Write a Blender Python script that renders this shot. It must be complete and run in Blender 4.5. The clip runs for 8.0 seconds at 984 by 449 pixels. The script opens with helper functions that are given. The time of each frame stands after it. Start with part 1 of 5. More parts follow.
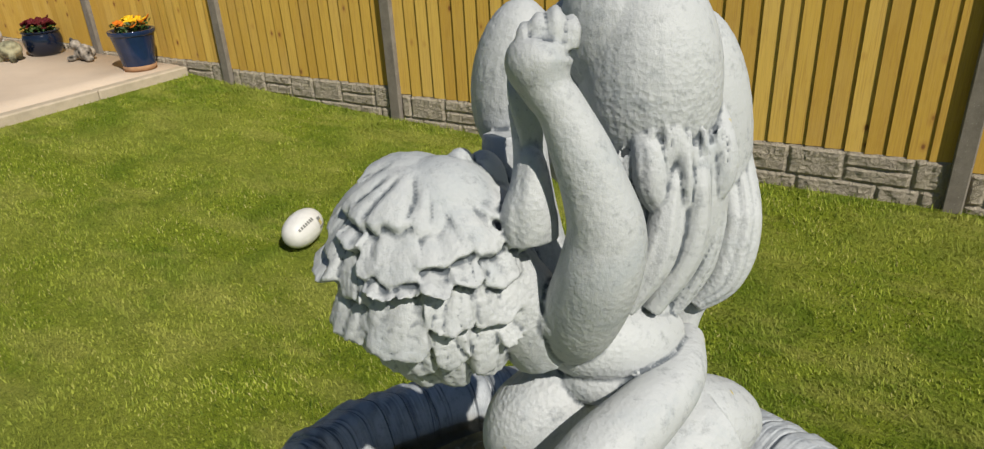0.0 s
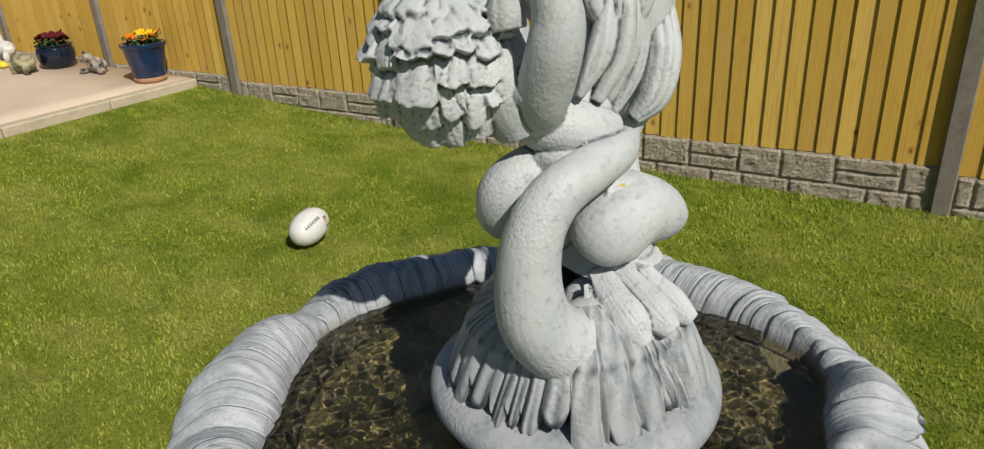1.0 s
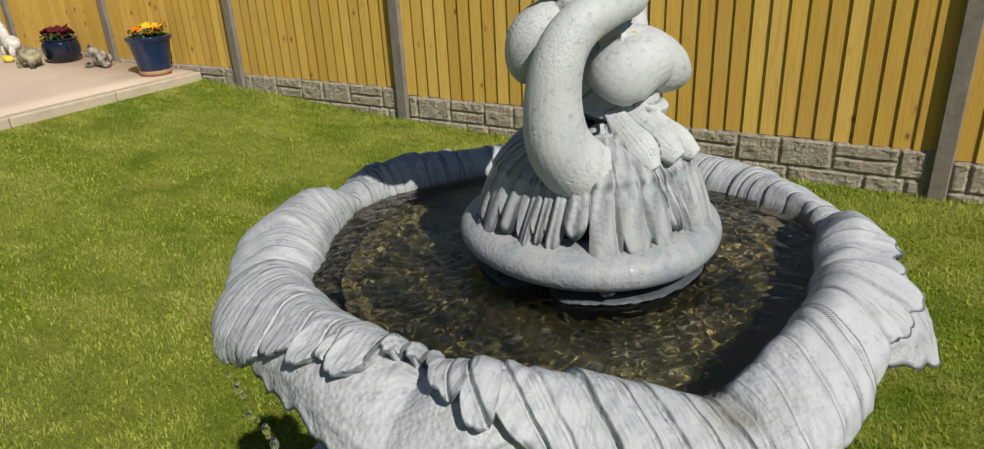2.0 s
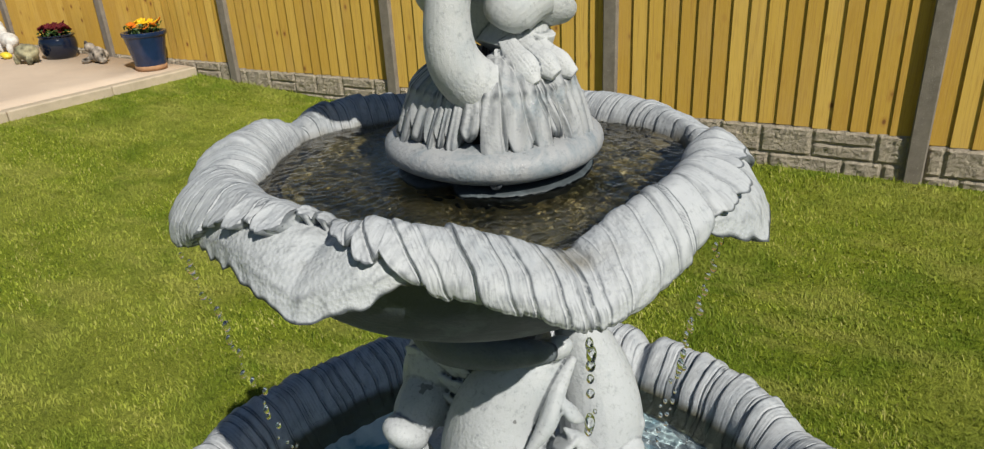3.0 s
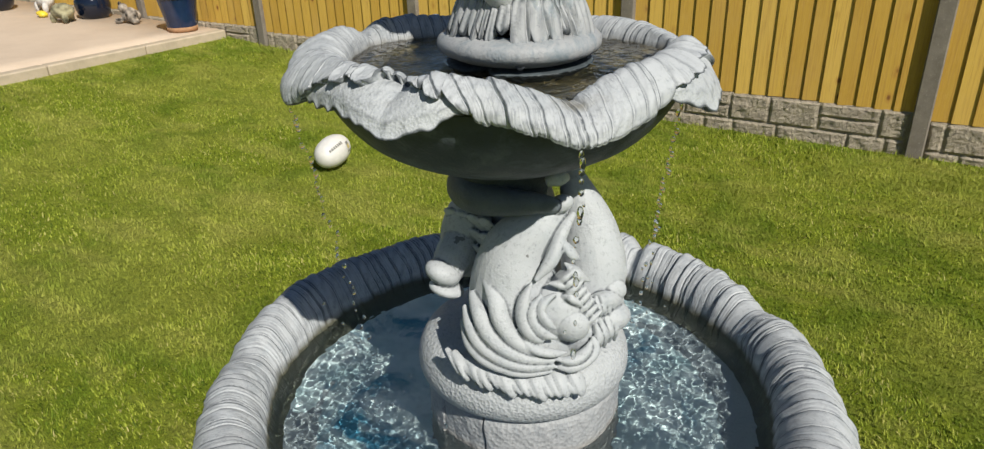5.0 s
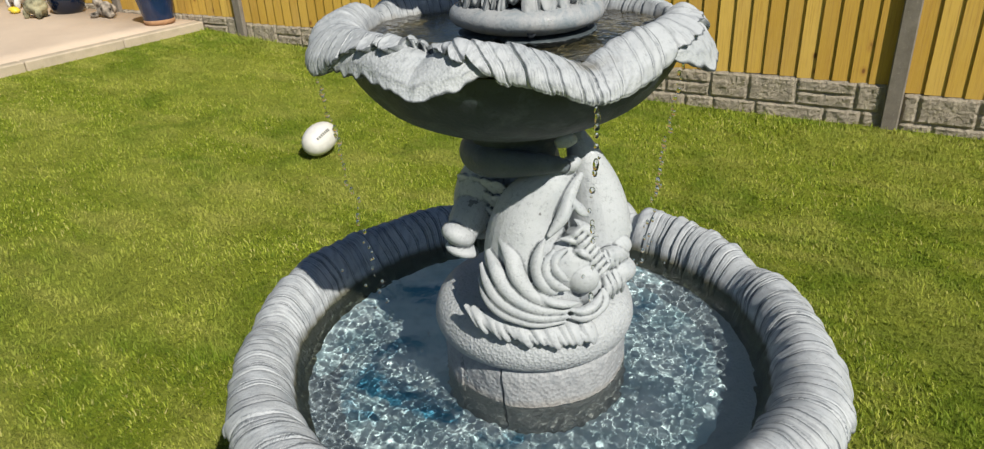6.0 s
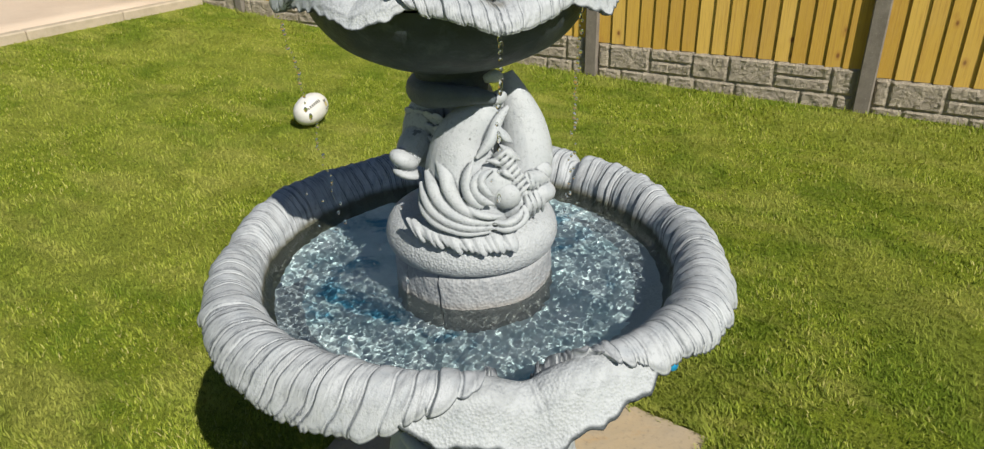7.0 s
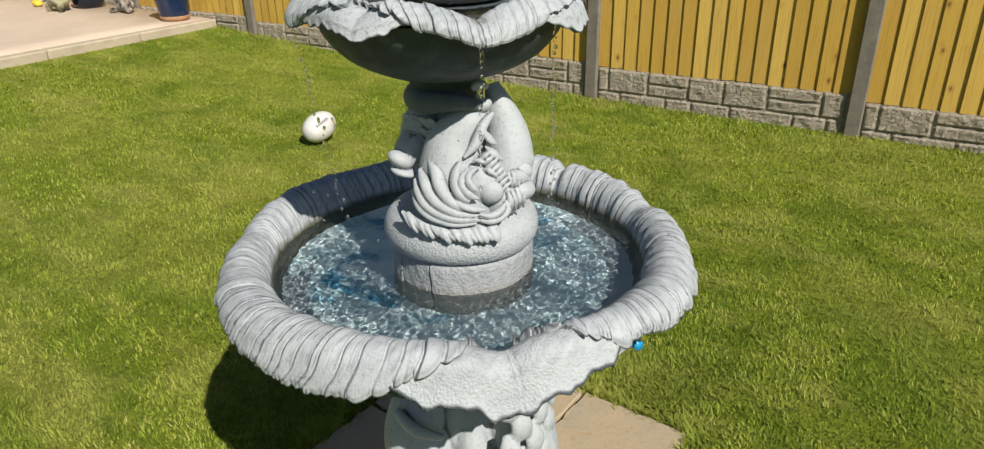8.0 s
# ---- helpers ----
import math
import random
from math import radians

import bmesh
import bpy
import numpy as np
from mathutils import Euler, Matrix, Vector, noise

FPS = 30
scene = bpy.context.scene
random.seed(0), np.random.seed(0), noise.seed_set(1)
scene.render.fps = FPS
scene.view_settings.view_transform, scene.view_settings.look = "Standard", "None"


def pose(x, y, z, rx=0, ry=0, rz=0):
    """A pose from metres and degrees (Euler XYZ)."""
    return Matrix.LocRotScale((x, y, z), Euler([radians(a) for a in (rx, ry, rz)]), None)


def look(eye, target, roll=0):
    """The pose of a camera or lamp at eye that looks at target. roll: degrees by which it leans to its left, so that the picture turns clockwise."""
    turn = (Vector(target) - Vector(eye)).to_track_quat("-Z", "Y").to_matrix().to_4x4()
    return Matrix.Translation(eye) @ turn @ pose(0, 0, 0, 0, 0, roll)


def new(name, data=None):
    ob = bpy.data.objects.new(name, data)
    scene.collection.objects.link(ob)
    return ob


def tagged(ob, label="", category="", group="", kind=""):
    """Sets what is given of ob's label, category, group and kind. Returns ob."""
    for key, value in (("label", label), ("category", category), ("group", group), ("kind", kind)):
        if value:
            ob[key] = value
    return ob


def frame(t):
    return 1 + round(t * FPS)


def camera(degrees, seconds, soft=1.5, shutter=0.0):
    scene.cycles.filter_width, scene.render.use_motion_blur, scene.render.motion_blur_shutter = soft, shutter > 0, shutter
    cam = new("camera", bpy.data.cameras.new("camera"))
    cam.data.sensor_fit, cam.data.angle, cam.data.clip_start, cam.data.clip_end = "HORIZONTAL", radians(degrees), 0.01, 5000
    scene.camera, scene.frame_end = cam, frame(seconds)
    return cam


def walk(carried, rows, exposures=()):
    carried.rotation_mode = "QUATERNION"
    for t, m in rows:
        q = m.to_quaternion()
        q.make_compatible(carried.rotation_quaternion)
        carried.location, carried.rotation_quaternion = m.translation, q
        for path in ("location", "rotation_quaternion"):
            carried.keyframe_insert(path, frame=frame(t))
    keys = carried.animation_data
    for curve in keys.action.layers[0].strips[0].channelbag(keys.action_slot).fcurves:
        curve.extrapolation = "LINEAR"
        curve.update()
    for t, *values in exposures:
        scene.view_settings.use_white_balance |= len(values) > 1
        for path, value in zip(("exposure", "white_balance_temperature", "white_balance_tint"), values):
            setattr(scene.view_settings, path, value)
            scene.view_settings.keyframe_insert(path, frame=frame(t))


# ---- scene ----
cam = camera(69.0, 8.0, 1.25)

PATH = [
    (0.0, -0.3166, -4.3898, 1.7776, 30.183, -25.453, 2.741),
    (0.5, -0.2716, -4.4610, 1.7513, 30.332, -24.137, 2.681),
    (1.0, -0.2320, -4.5265, 1.7162, 30.401, -23.691, 2.637),
    (1.5, -0.2096, -4.5816, 1.6645, 30.385, -23.449, 2.583),
    (1.7, -0.2066, -4.6028, 1.6505, 30.392, -23.363, 2.567),
    (2.8, -0.1174, -4.6754, 1.6078, 30.262, -23.481, 2.742),
    (3.0, -0.0734, -4.6960, 1.6000, 30.241, -23.464, 2.875),
    (3.5, 0.0119, -4.7708, 1.5843, 30.717, -23.595, 2.185),
    (4.0, 0.0608, -4.8170, 1.5694, 32.316, -24.236, 1.106),
    (4.5, 0.0655, -4.8611, 1.5737, 32.630, -24.395, 1.095),
    (4.7, 0.0595, -4.8854, 1.5760, 32.512, -24.632, 1.280),
    (5.8, 0.0360, -4.9990, 1.5730, 30.144, -25.914, 2.338),
    (6.0, 0.0463, -5.0072, 1.5703, 29.889, -26.085, 2.542),
    (6.5, 0.1194, -5.0511, 1.5641, 29.751, -26.308, 2.463),
    (7.0, 0.2342, -5.1304, 1.5500, 30.364, -27.068, 1.385),
    (7.5, 0.3156, -5.2109, 1.5476, 30.853, -27.374, 0.950),
    (7.8, 0.3389, -5.2353, 1.5542, 30.938, -27.288, 1.084),
    (8.0, 0.3452, -5.2437, 1.5623, 31.090, -25.102, 0.996),
]
walk(cam, [(t, pose(x, y, z, 90 + p, r, w)) for t, x, y, z, w, p, r in PATH], [(0.0, 0.03), (1.0, 0.0), (1.7, 0.03), (2.8, 0.10), (4.7, 0.16), (6.5, 0.27), (8.0, 0.26)])

# ---- world and sun ----
SUN_AZ = Vector((0.886, -0.465, 0.0)).normalized()
SUN_EL = radians(44)
sky_world = bpy.data.worlds.new("sky")
scene.world = sky_world
sky_world.use_nodes = True
wn = sky_world.node_tree.nodes
sky = wn.new("ShaderNodeTexSky")
sky.sky_type = "NISHITA"
sky.sun_disc = False
sky.sun_elevation = SUN_EL
sky.ozone_density = 2.0
sky.dust_density = 0.3
sky.sun_rotation = math.atan2(SUN_AZ.x, SUN_AZ.y)
wn["Background"].inputs["Strength"].default_value = 0.043
sky_world.node_tree.links.new(sky.outputs[0], wn["Background"].inputs["Color"])

lamp = bpy.data.lights.new("sun", "SUN")
lamp.energy, lamp.angle, lamp.color = 4.7, radians(0.53), (1.0, 0.945, 0.85)
lamp.cycles.is_caustics_light = True
sun = new("sun", lamp)
to_sun = SUN_AZ * math.cos(SUN_EL) + Vector((0, 0, math.sin(SUN_EL)))
sun.matrix_world = look(to_sun * 20, (0, 0, 0))


# ---- small mesh tools ----
def mesh_of(name, verts, faces, smooth=True):
    me = bpy.data.meshes.new(name)
    me.from_pydata([tuple(v) for v in verts], [], [tuple(f) for f in faces])
    me.update()
    if smooth:
        me.polygons.foreach_set("use_smooth", [True] * len(me.polygons))
    return me


def mesh_bm(name, bm, smooth=True):
    me = bpy.data.meshes.new(name)
    bm.to_mesh(me)
    bm.free()
    if smooth:
        me.polygons.foreach_set("use_smooth", [True] * len(me.polygons))
    return me


def part(name, me, material, parent=None, label="", m=None):
    """One mesh as an object of its own, under a thing or a part."""
    if isinstance(me, bmesh.types.BMesh):
        me = mesh_bm(name, me)
    ob = new(name, me)
    if material is not None and not me.materials:
        me.materials.append(material)
    if m is not None:
        ob.matrix_basis = m
    if parent is not None:
        ob.parent = parent
    if label:
        tagged(ob, label)
    return ob


def empty(name, m):
    ob = new(name)
    ob.matrix_basis = m
    ob.empty_display_size = 0.05
    return ob


def box_bm(x0, x1, y0, y1, z0, z1, bevel=0.0, bm=None, seg=1):
    bm = bm or bmesh.new()
    r = bmesh.ops.create_cube(bm, size=1, matrix=Matrix.Translation(((x0 + x1) / 2, (y0 + y1) / 2, (z0 + z1) / 2)) @ Matrix.Diagonal((x1 - x0, y1 - y0, z1 - z0, 1)))
    if bevel:
        es = list({e for v in r["verts"] for e in v.link_edges})
        bmesh.ops.bevel(bm, geom=es, offset=bevel, segments=seg, affect="EDGES")
    return bm


def grid_faces(nu, nv, closed_u=True):
    i = np.arange(nu if closed_u else nu - 1)[:, None]
    j = np.arange(nv - 1)[None, :]
    k = (i + 1) % nu
    return np.stack([i * nv + j, k * nv + j, k * nv + j + 1, i * nv + j + 1], -1).reshape(-1, 4)


def grid_mesh(name, x, y, z, closed_u=True, smooth=True):
    nu, nv = x.shape
    return mesh_of(name, np.stack([x, y, z], -1).reshape(-1, 3), grid_faces(nu, nv, closed_u), smooth)


def lathe(name, profile, n=96, wobble=0.0):
    """A turned body from (radius, height) pairs."""
    p = np.array(profile, float)
    a = np.linspace(0, 2 * np.pi, n, endpoint=False)[:, None]
    r = p[None, :, 0] * (1 + wobble * np.sin(3 * a + 4 * p[None, :, 1]))
    return grid_mesh(name, r * np.cos(a), r * np.sin(a), np.broadcast_to(p[None, :, 1], r.shape))


def smooth_profile(points, n):
    """A curve through (r, z) pairs, n points at even steps (Catmull-Rom)."""
    p = np.array(points, float)
    p = np.vstack([2 * p[0] - p[1], p, 2 * p[-1] - p[-2]])
    seg = len(p) - 3
    out = []
    for u in np.linspace(0, seg - 1e-6, n):
        i, t = int(u), u - int(u)
        a, b, c, d = p[i:i + 4]
        out.append(0.5 * ((2 * b) + (c - a) * t + (2 * a - 5 * b + 4 * c - d) * t * t + (3 * b - a - 3 * c + d) * t ** 3))
    return np.array(out)


def blob(bm, c, r, rot=(0, 0, 0), seg=20):
    """An ellipsoid."""
    m = pose(*c, *rot) @ Matrix.Diagonal((r[0], r[1], r[2], 1))
    bmesh.ops.create_uvsphere(bm, u_segments=seg, v_segments=max(8, seg // 2 + 2), radius=1, matrix=m)


def tube(bm, pts, radii, n=12, steps=8, flat=1.0):
    """A closed tube along a smooth curve through pts, its radius going through radii."""
    path = smooth_profile(pts, (len(pts) - 1) * steps + 1)
    rad = [float(v) for v in smooth_profile([(r, 0) for r in radii], len(path))[:, 0]]
    rings = []
    prev = None
    for i, c in enumerate(path):
        t = Vector(path[min(i + 1, len(path) - 1)] - path[max(i - 1, 0)]).normalized()
        side = t.cross(Vector((0, 0, 1)) if prev is None and abs(t.z) < 0.9 else (prev or Vector((1, 0, 0))))
        side = side.normalized() if side.length > 1e-6 else Vector((0, 1, 0))
        up = side.cross(t).normalized()
        prev = up
        rings.append([bm.verts.new(Vector(c) + rad[i] * (math.cos(k) * side + flat * math.sin(k) * up)) for k in (2 * math.pi * q / n for q in range(n))])
    for a, b in zip(rings, rings[1:]):
        for k in range(n):
            bm.faces.new((a[k], a[(k + 1) % n], b[(k + 1) % n], b[k]))
    bm.faces.new(rings[0][::-1])
    bm.faces.new(rings[-1])


def ribbon(bm, pts, wide, thick, combs, n=44, steps=10):
    """A flat lock of hair along a smooth curve, its face to the front and combed in fine lines."""
    path = smooth_profile(pts, (len(pts) - 1) * steps + 1)
    half = smooth_profile([(w, 0) for w in wide], len(path))[:, 0]
    rings = []
    for i, c in enumerate(path):
        t = Vector(path[min(i + 1, len(path) - 1)] - path[max(i - 1, 0)]).normalized()
        up = Vector((0.15, -1.0, 0.1))
        up = (up - t * up.dot(t)).normalized()
        side = t.cross(up)
        th = thick * (0.55 + 0.45 * math.sin(math.pi * i / (len(path) - 1))) * min(1.0, 0.12 + 2.6 * i / (len(path) - 1))
        ring = []
        for k in range(n):
            q = 2 * math.pi * k / n
            x = math.cos(q)
            y = math.sin(q) * th + (0.0007 * math.cos(combs * 2 * math.pi * x + 0.8 * math.sin(0.35 * i)) if math.sin(q) > 0.2 else 0.0)
            ring.append(bm.verts.new(Vector(c) + side * (x * half[i]) + up * y))
        rings.append(ring)
    for a, b in zip(rings, rings[1:]):
        for k in range(n):
            bm.faces.new((a[k], a[(k + 1) % n], b[(k + 1) % n], b[k]))
    bm.faces.new(rings[0][::-1])
    bm.faces.new(rings[-1])


def melt(ob, voxel, rounds=2, factor=0.5):
    """Join the overlapping forms of a carved piece into one skin."""
    mod = ob.modifiers.new("skin", "REMESH")
    mod.mode, mod.voxel_size, mod.use_smooth_shade = "VOXEL", voxel, True
    sm = ob.modifiers.new("soft", "SMOOTH")
    sm.factor, sm.iterations = factor, rounds
    return ob


# ---- materials ----
class Mat:
    def __init__(self, name, rough=0.7, metal=0.0, spec=0.5):
        self.m = bpy.data.materials.new(name)
        self.m.use_nodes = True
        self.t = self.m.node_tree
        self.b = self.t.nodes["Principled BSDF"]
        self.b.inputs["Roughness"].default_value = rough
        self.b.inputs["Metallic"].default_value = metal
        self.b.inputs["Specular IOR Level"].default_value = spec
        self.co = self.t.nodes.new("ShaderNodeTexCoord").outputs["Object"]

    def node(self, kind, **ins):
        n = self.t.nodes.new(kind)
        for k, v in ins.items():
            self.set(n.inputs[k.replace("_", " ")], v)
        return n

    def set(self, socket, v):
        if isinstance(v, bpy.types.NodeSocket):
            self.t.links.new(v, socket)
        else:
            socket.default_value = v

    def noise(self, scale, detail=4.0, rough=0.55, co=None, stretch=None, distort=0.0):
        v = co or self.co
        if stretch:
            mp = self.node("ShaderNodeMapping", Vector=v)
            mp.inputs["Scale"].default_value = stretch
            v = mp.outputs[0]
        return self.node("ShaderNodeTexNoise", Vector=v, Scale=scale, Detail=detail, Roughness=rough, Distortion=distort).outputs["Fac"]

    def ramp(self, fac, stops, mode="LINEAR"):
        r = self.node("ShaderNodeValToRGB", Fac=fac)
        r.color_ramp.interpolation = mode
        e = r.color_ramp.elements
        while len(e) < len(stops):
            e.new(0.5)
        for k, (p, c) in zip(e, stops):
            k.position = p
            k.color = (*c, 1) if len(c) == 3 else c
        return r.outputs[0]

    def level(self, fac, lo, hi):
        return self.node("ShaderNodeMapRange", Value=fac, From_Min=lo, From_Max=hi).outputs[0]

    def mix(self, fac, a, b, mode="MIX"):
        n = self.t.nodes.new("ShaderNodeMix")
        n.data_type, n.blend_type = "RGBA", mode
        self.set(n.inputs[0], fac)
        for s, v in ((n.inputs[6], a), (n.inputs[7], b)):
            self.set(s, (*v, 1) if isinstance(v, tuple) and len(v) == 3 else v)
        return n.outputs[2]

    def math(self, op, a, b=0.0):
        n = self.t.nodes.new("ShaderNodeMath")
        n.operation = op
        self.set(n.inputs[0], a)
        self.set(n.inputs[1], b)
        return n.outputs[0]

    def color(self, c):
        self.set(self.b.inputs["Base Color"], (*c, 1) if isinstance(c, tuple) and len(c) == 3 else c)
        return self

    def bump(self, h, strength=0.4, dist=0.01):
        bp = self.node("ShaderNodeBump", Height=h, Strength=strength, Distance=dist)
        if self.b.inputs["Normal"].links:
            self.set(bp.inputs["Normal"], self.b.inputs["Normal"].links[0].from_socket)
        self.set(self.b.inputs["Normal"], bp.outputs[0])
        return self

    def rough(self, v):
        self.set(self.b.inputs["Roughness"], v)
        return self

    def rand(self):
        return self.t.nodes.new("ShaderNodeObjectInfo").outputs["Random"]

    def island(self):
        return self.t.nodes.new("ShaderNodeNewGeometry").outputs["Random Per Island"]

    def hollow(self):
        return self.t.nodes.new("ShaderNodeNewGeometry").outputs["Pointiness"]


def stone_mat(name, light, dark, blue, pebble=1.0, stain=0.5, spread=(0.42, 0.62), knobs=0.38):
    """Painted cast stone: chalky grey-white paint, grime and painted-in shade in the hollows, damp blue-grey patches.
    """
    m = Mat(name, 0.62, spec=0.4)
    c = m.mix(m.level(m.noise(9, 5, 0.6), 0.35, 0.7), light, tuple(0.86 * v for v in light))
    c = m.mix(m.math("MULTIPLY", m.level(m.noise(26, 6, 0.7, distort=0.6), 0.5, 0.72), stain), c, blue)
    c = m.mix(m.math("MULTIPLY", m.level(m.noise(150, 5, 0.75), 0.54, 0.72), 0.5), c, dark)
    # creases darkened in the colour: their shade, along with grime
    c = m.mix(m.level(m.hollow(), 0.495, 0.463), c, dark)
    m.color(c)
    m.rough(m.level(m.noise(30, 3), 0.2, 0.9))
    m.b.inputs["Roughness"].links[0].from_node.inputs["To Min"].default_value = 0.45
    m.b.inputs["Roughness"].links[0].from_node.inputs["To Max"].default_value = 0.8
    v = m.node("ShaderNodeTexVoronoi", Vector=m.co, Scale=260 * pebble)
    where = m.level(m.noise(14, 3), *spread)
    m.bump(m.math("MULTIPLY", v.outputs["Distance"], where), knobs, 0.0016)
    m.bump(m.noise(420, 4, 0.65), 0.5, 0.0009)
    m.bump(m.noise(90, 4, 0.65, stretch=(3, 3, 0.6)), 0.25, 0.0012)
    return m.m


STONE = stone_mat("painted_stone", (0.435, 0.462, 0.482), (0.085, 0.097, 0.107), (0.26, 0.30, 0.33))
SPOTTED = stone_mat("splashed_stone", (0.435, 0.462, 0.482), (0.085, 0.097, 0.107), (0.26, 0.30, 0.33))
def specks(m, scale, lo, hi, tone):
    """Small separate specks: lichen, or splashes of water still wet."""
    t = m.node_tree
    b = t.nodes["Principled BSDF"]
    co = t.nodes.new("ShaderNodeTexCoord").outputs["Object"]
    n = t.nodes.new("ShaderNodeTexNoise")
    n.inputs["Scale"].default_value, n.inputs["Detail"].default_value = scale, 3.0
    r = t.nodes.new("ShaderNodeMapRange")
    r.inputs["From Min"].default_value, r.inputs["From Max"].default_value = lo, hi
    mx = t.nodes.new("ShaderNodeMix")
    mx.data_type = "RGBA"
    mx.inputs[7].default_value = (*tone, 1)
    t.links.new(co, n.inputs["Vector"])
    t.links.new(n.outputs["Fac"], r.inputs["Value"])
    t.links.new(r.outputs[0], mx.inputs[0])
    t.links.new(b.inputs["Base Color"].links[0].from_socket, mx.inputs[6])
    t.links.new(mx.outputs[2], b.inputs["Base Color"])
    return m


PEBBLE = stone_mat("pebbled_stone", (0.43, 0.456, 0.474), (0.085, 0.097, 0.107), (0.28, 0.315, 0.34), 0.8, 0.4, (0.15, 0.4), 0.9)
def tide(m, z0, soft, tone, middle, inside):
    """Algae left by the water below the height z0 on the inner wall, with a ragged upper edge."""
    t = m.node_tree
    b = t.nodes["Principled BSDF"]
    co = t.nodes.new("ShaderNodeTexCoord").outputs["Object"]
    n = t.nodes.new("ShaderNodeTexNoise")
    n.inputs["Scale"].default_value, n.inputs["Detail"].default_value = 34.0, 5.0
    xyz = t.nodes.new("ShaderNodeSeparateXYZ")
    sh = t.nodes.new("ShaderNodeMath")
    sh.operation = "MULTIPLY_ADD"
    sh.inputs[1].default_value = 1.6 * soft
    r = t.nodes.new("ShaderNodeMapRange")
    r.inputs["From Min"].default_value, r.inputs["From Max"].default_value = z0 + 1.6 * soft, z0
    mx = t.nodes.new("ShaderNodeMix")
    mx.data_type = "RGBA"
    mx.inputs[7].default_value = (*tone, 1)
    t.links.new(co, n.inputs["Vector"])
    t.links.new(co, xyz.inputs[0])
    t.links.new(n.outputs["Fac"], sh.inputs[0])
    t.links.new(xyz.outputs["Z"], sh.inputs[2])
    t.links.new(sh.outputs[0], r.inputs["Value"])
    far = t.nodes.new("ShaderNodeVectorMath")
    far.operation = "DISTANCE"
    far.inputs[1].default_value = (*middle, z0)
    lim = t.nodes.new("ShaderNodeMapRange")
    lim.inputs["From Min"].default_value, lim.inputs["From Max"].default_value = inside + 0.012, inside
    both = t.nodes.new("ShaderNodeMath")
    both.operation = "MULTIPLY"
    t.links.new(co, far.inputs[0])
    t.links.new(far.outputs["Value"], lim.inputs["Value"])
    t.links.new(r.outputs[0], both.inputs[0])
    t.links.new(lim.outputs[0], both.inputs[1])
    t.links.new(both.outputs[0], mx.inputs[0])
    t.links.new(b.inputs["Base Color"].links[0].from_socket, mx.inputs[6])
    t.links.new(mx.outputs[2], b.inputs["Base Color"])
    return m


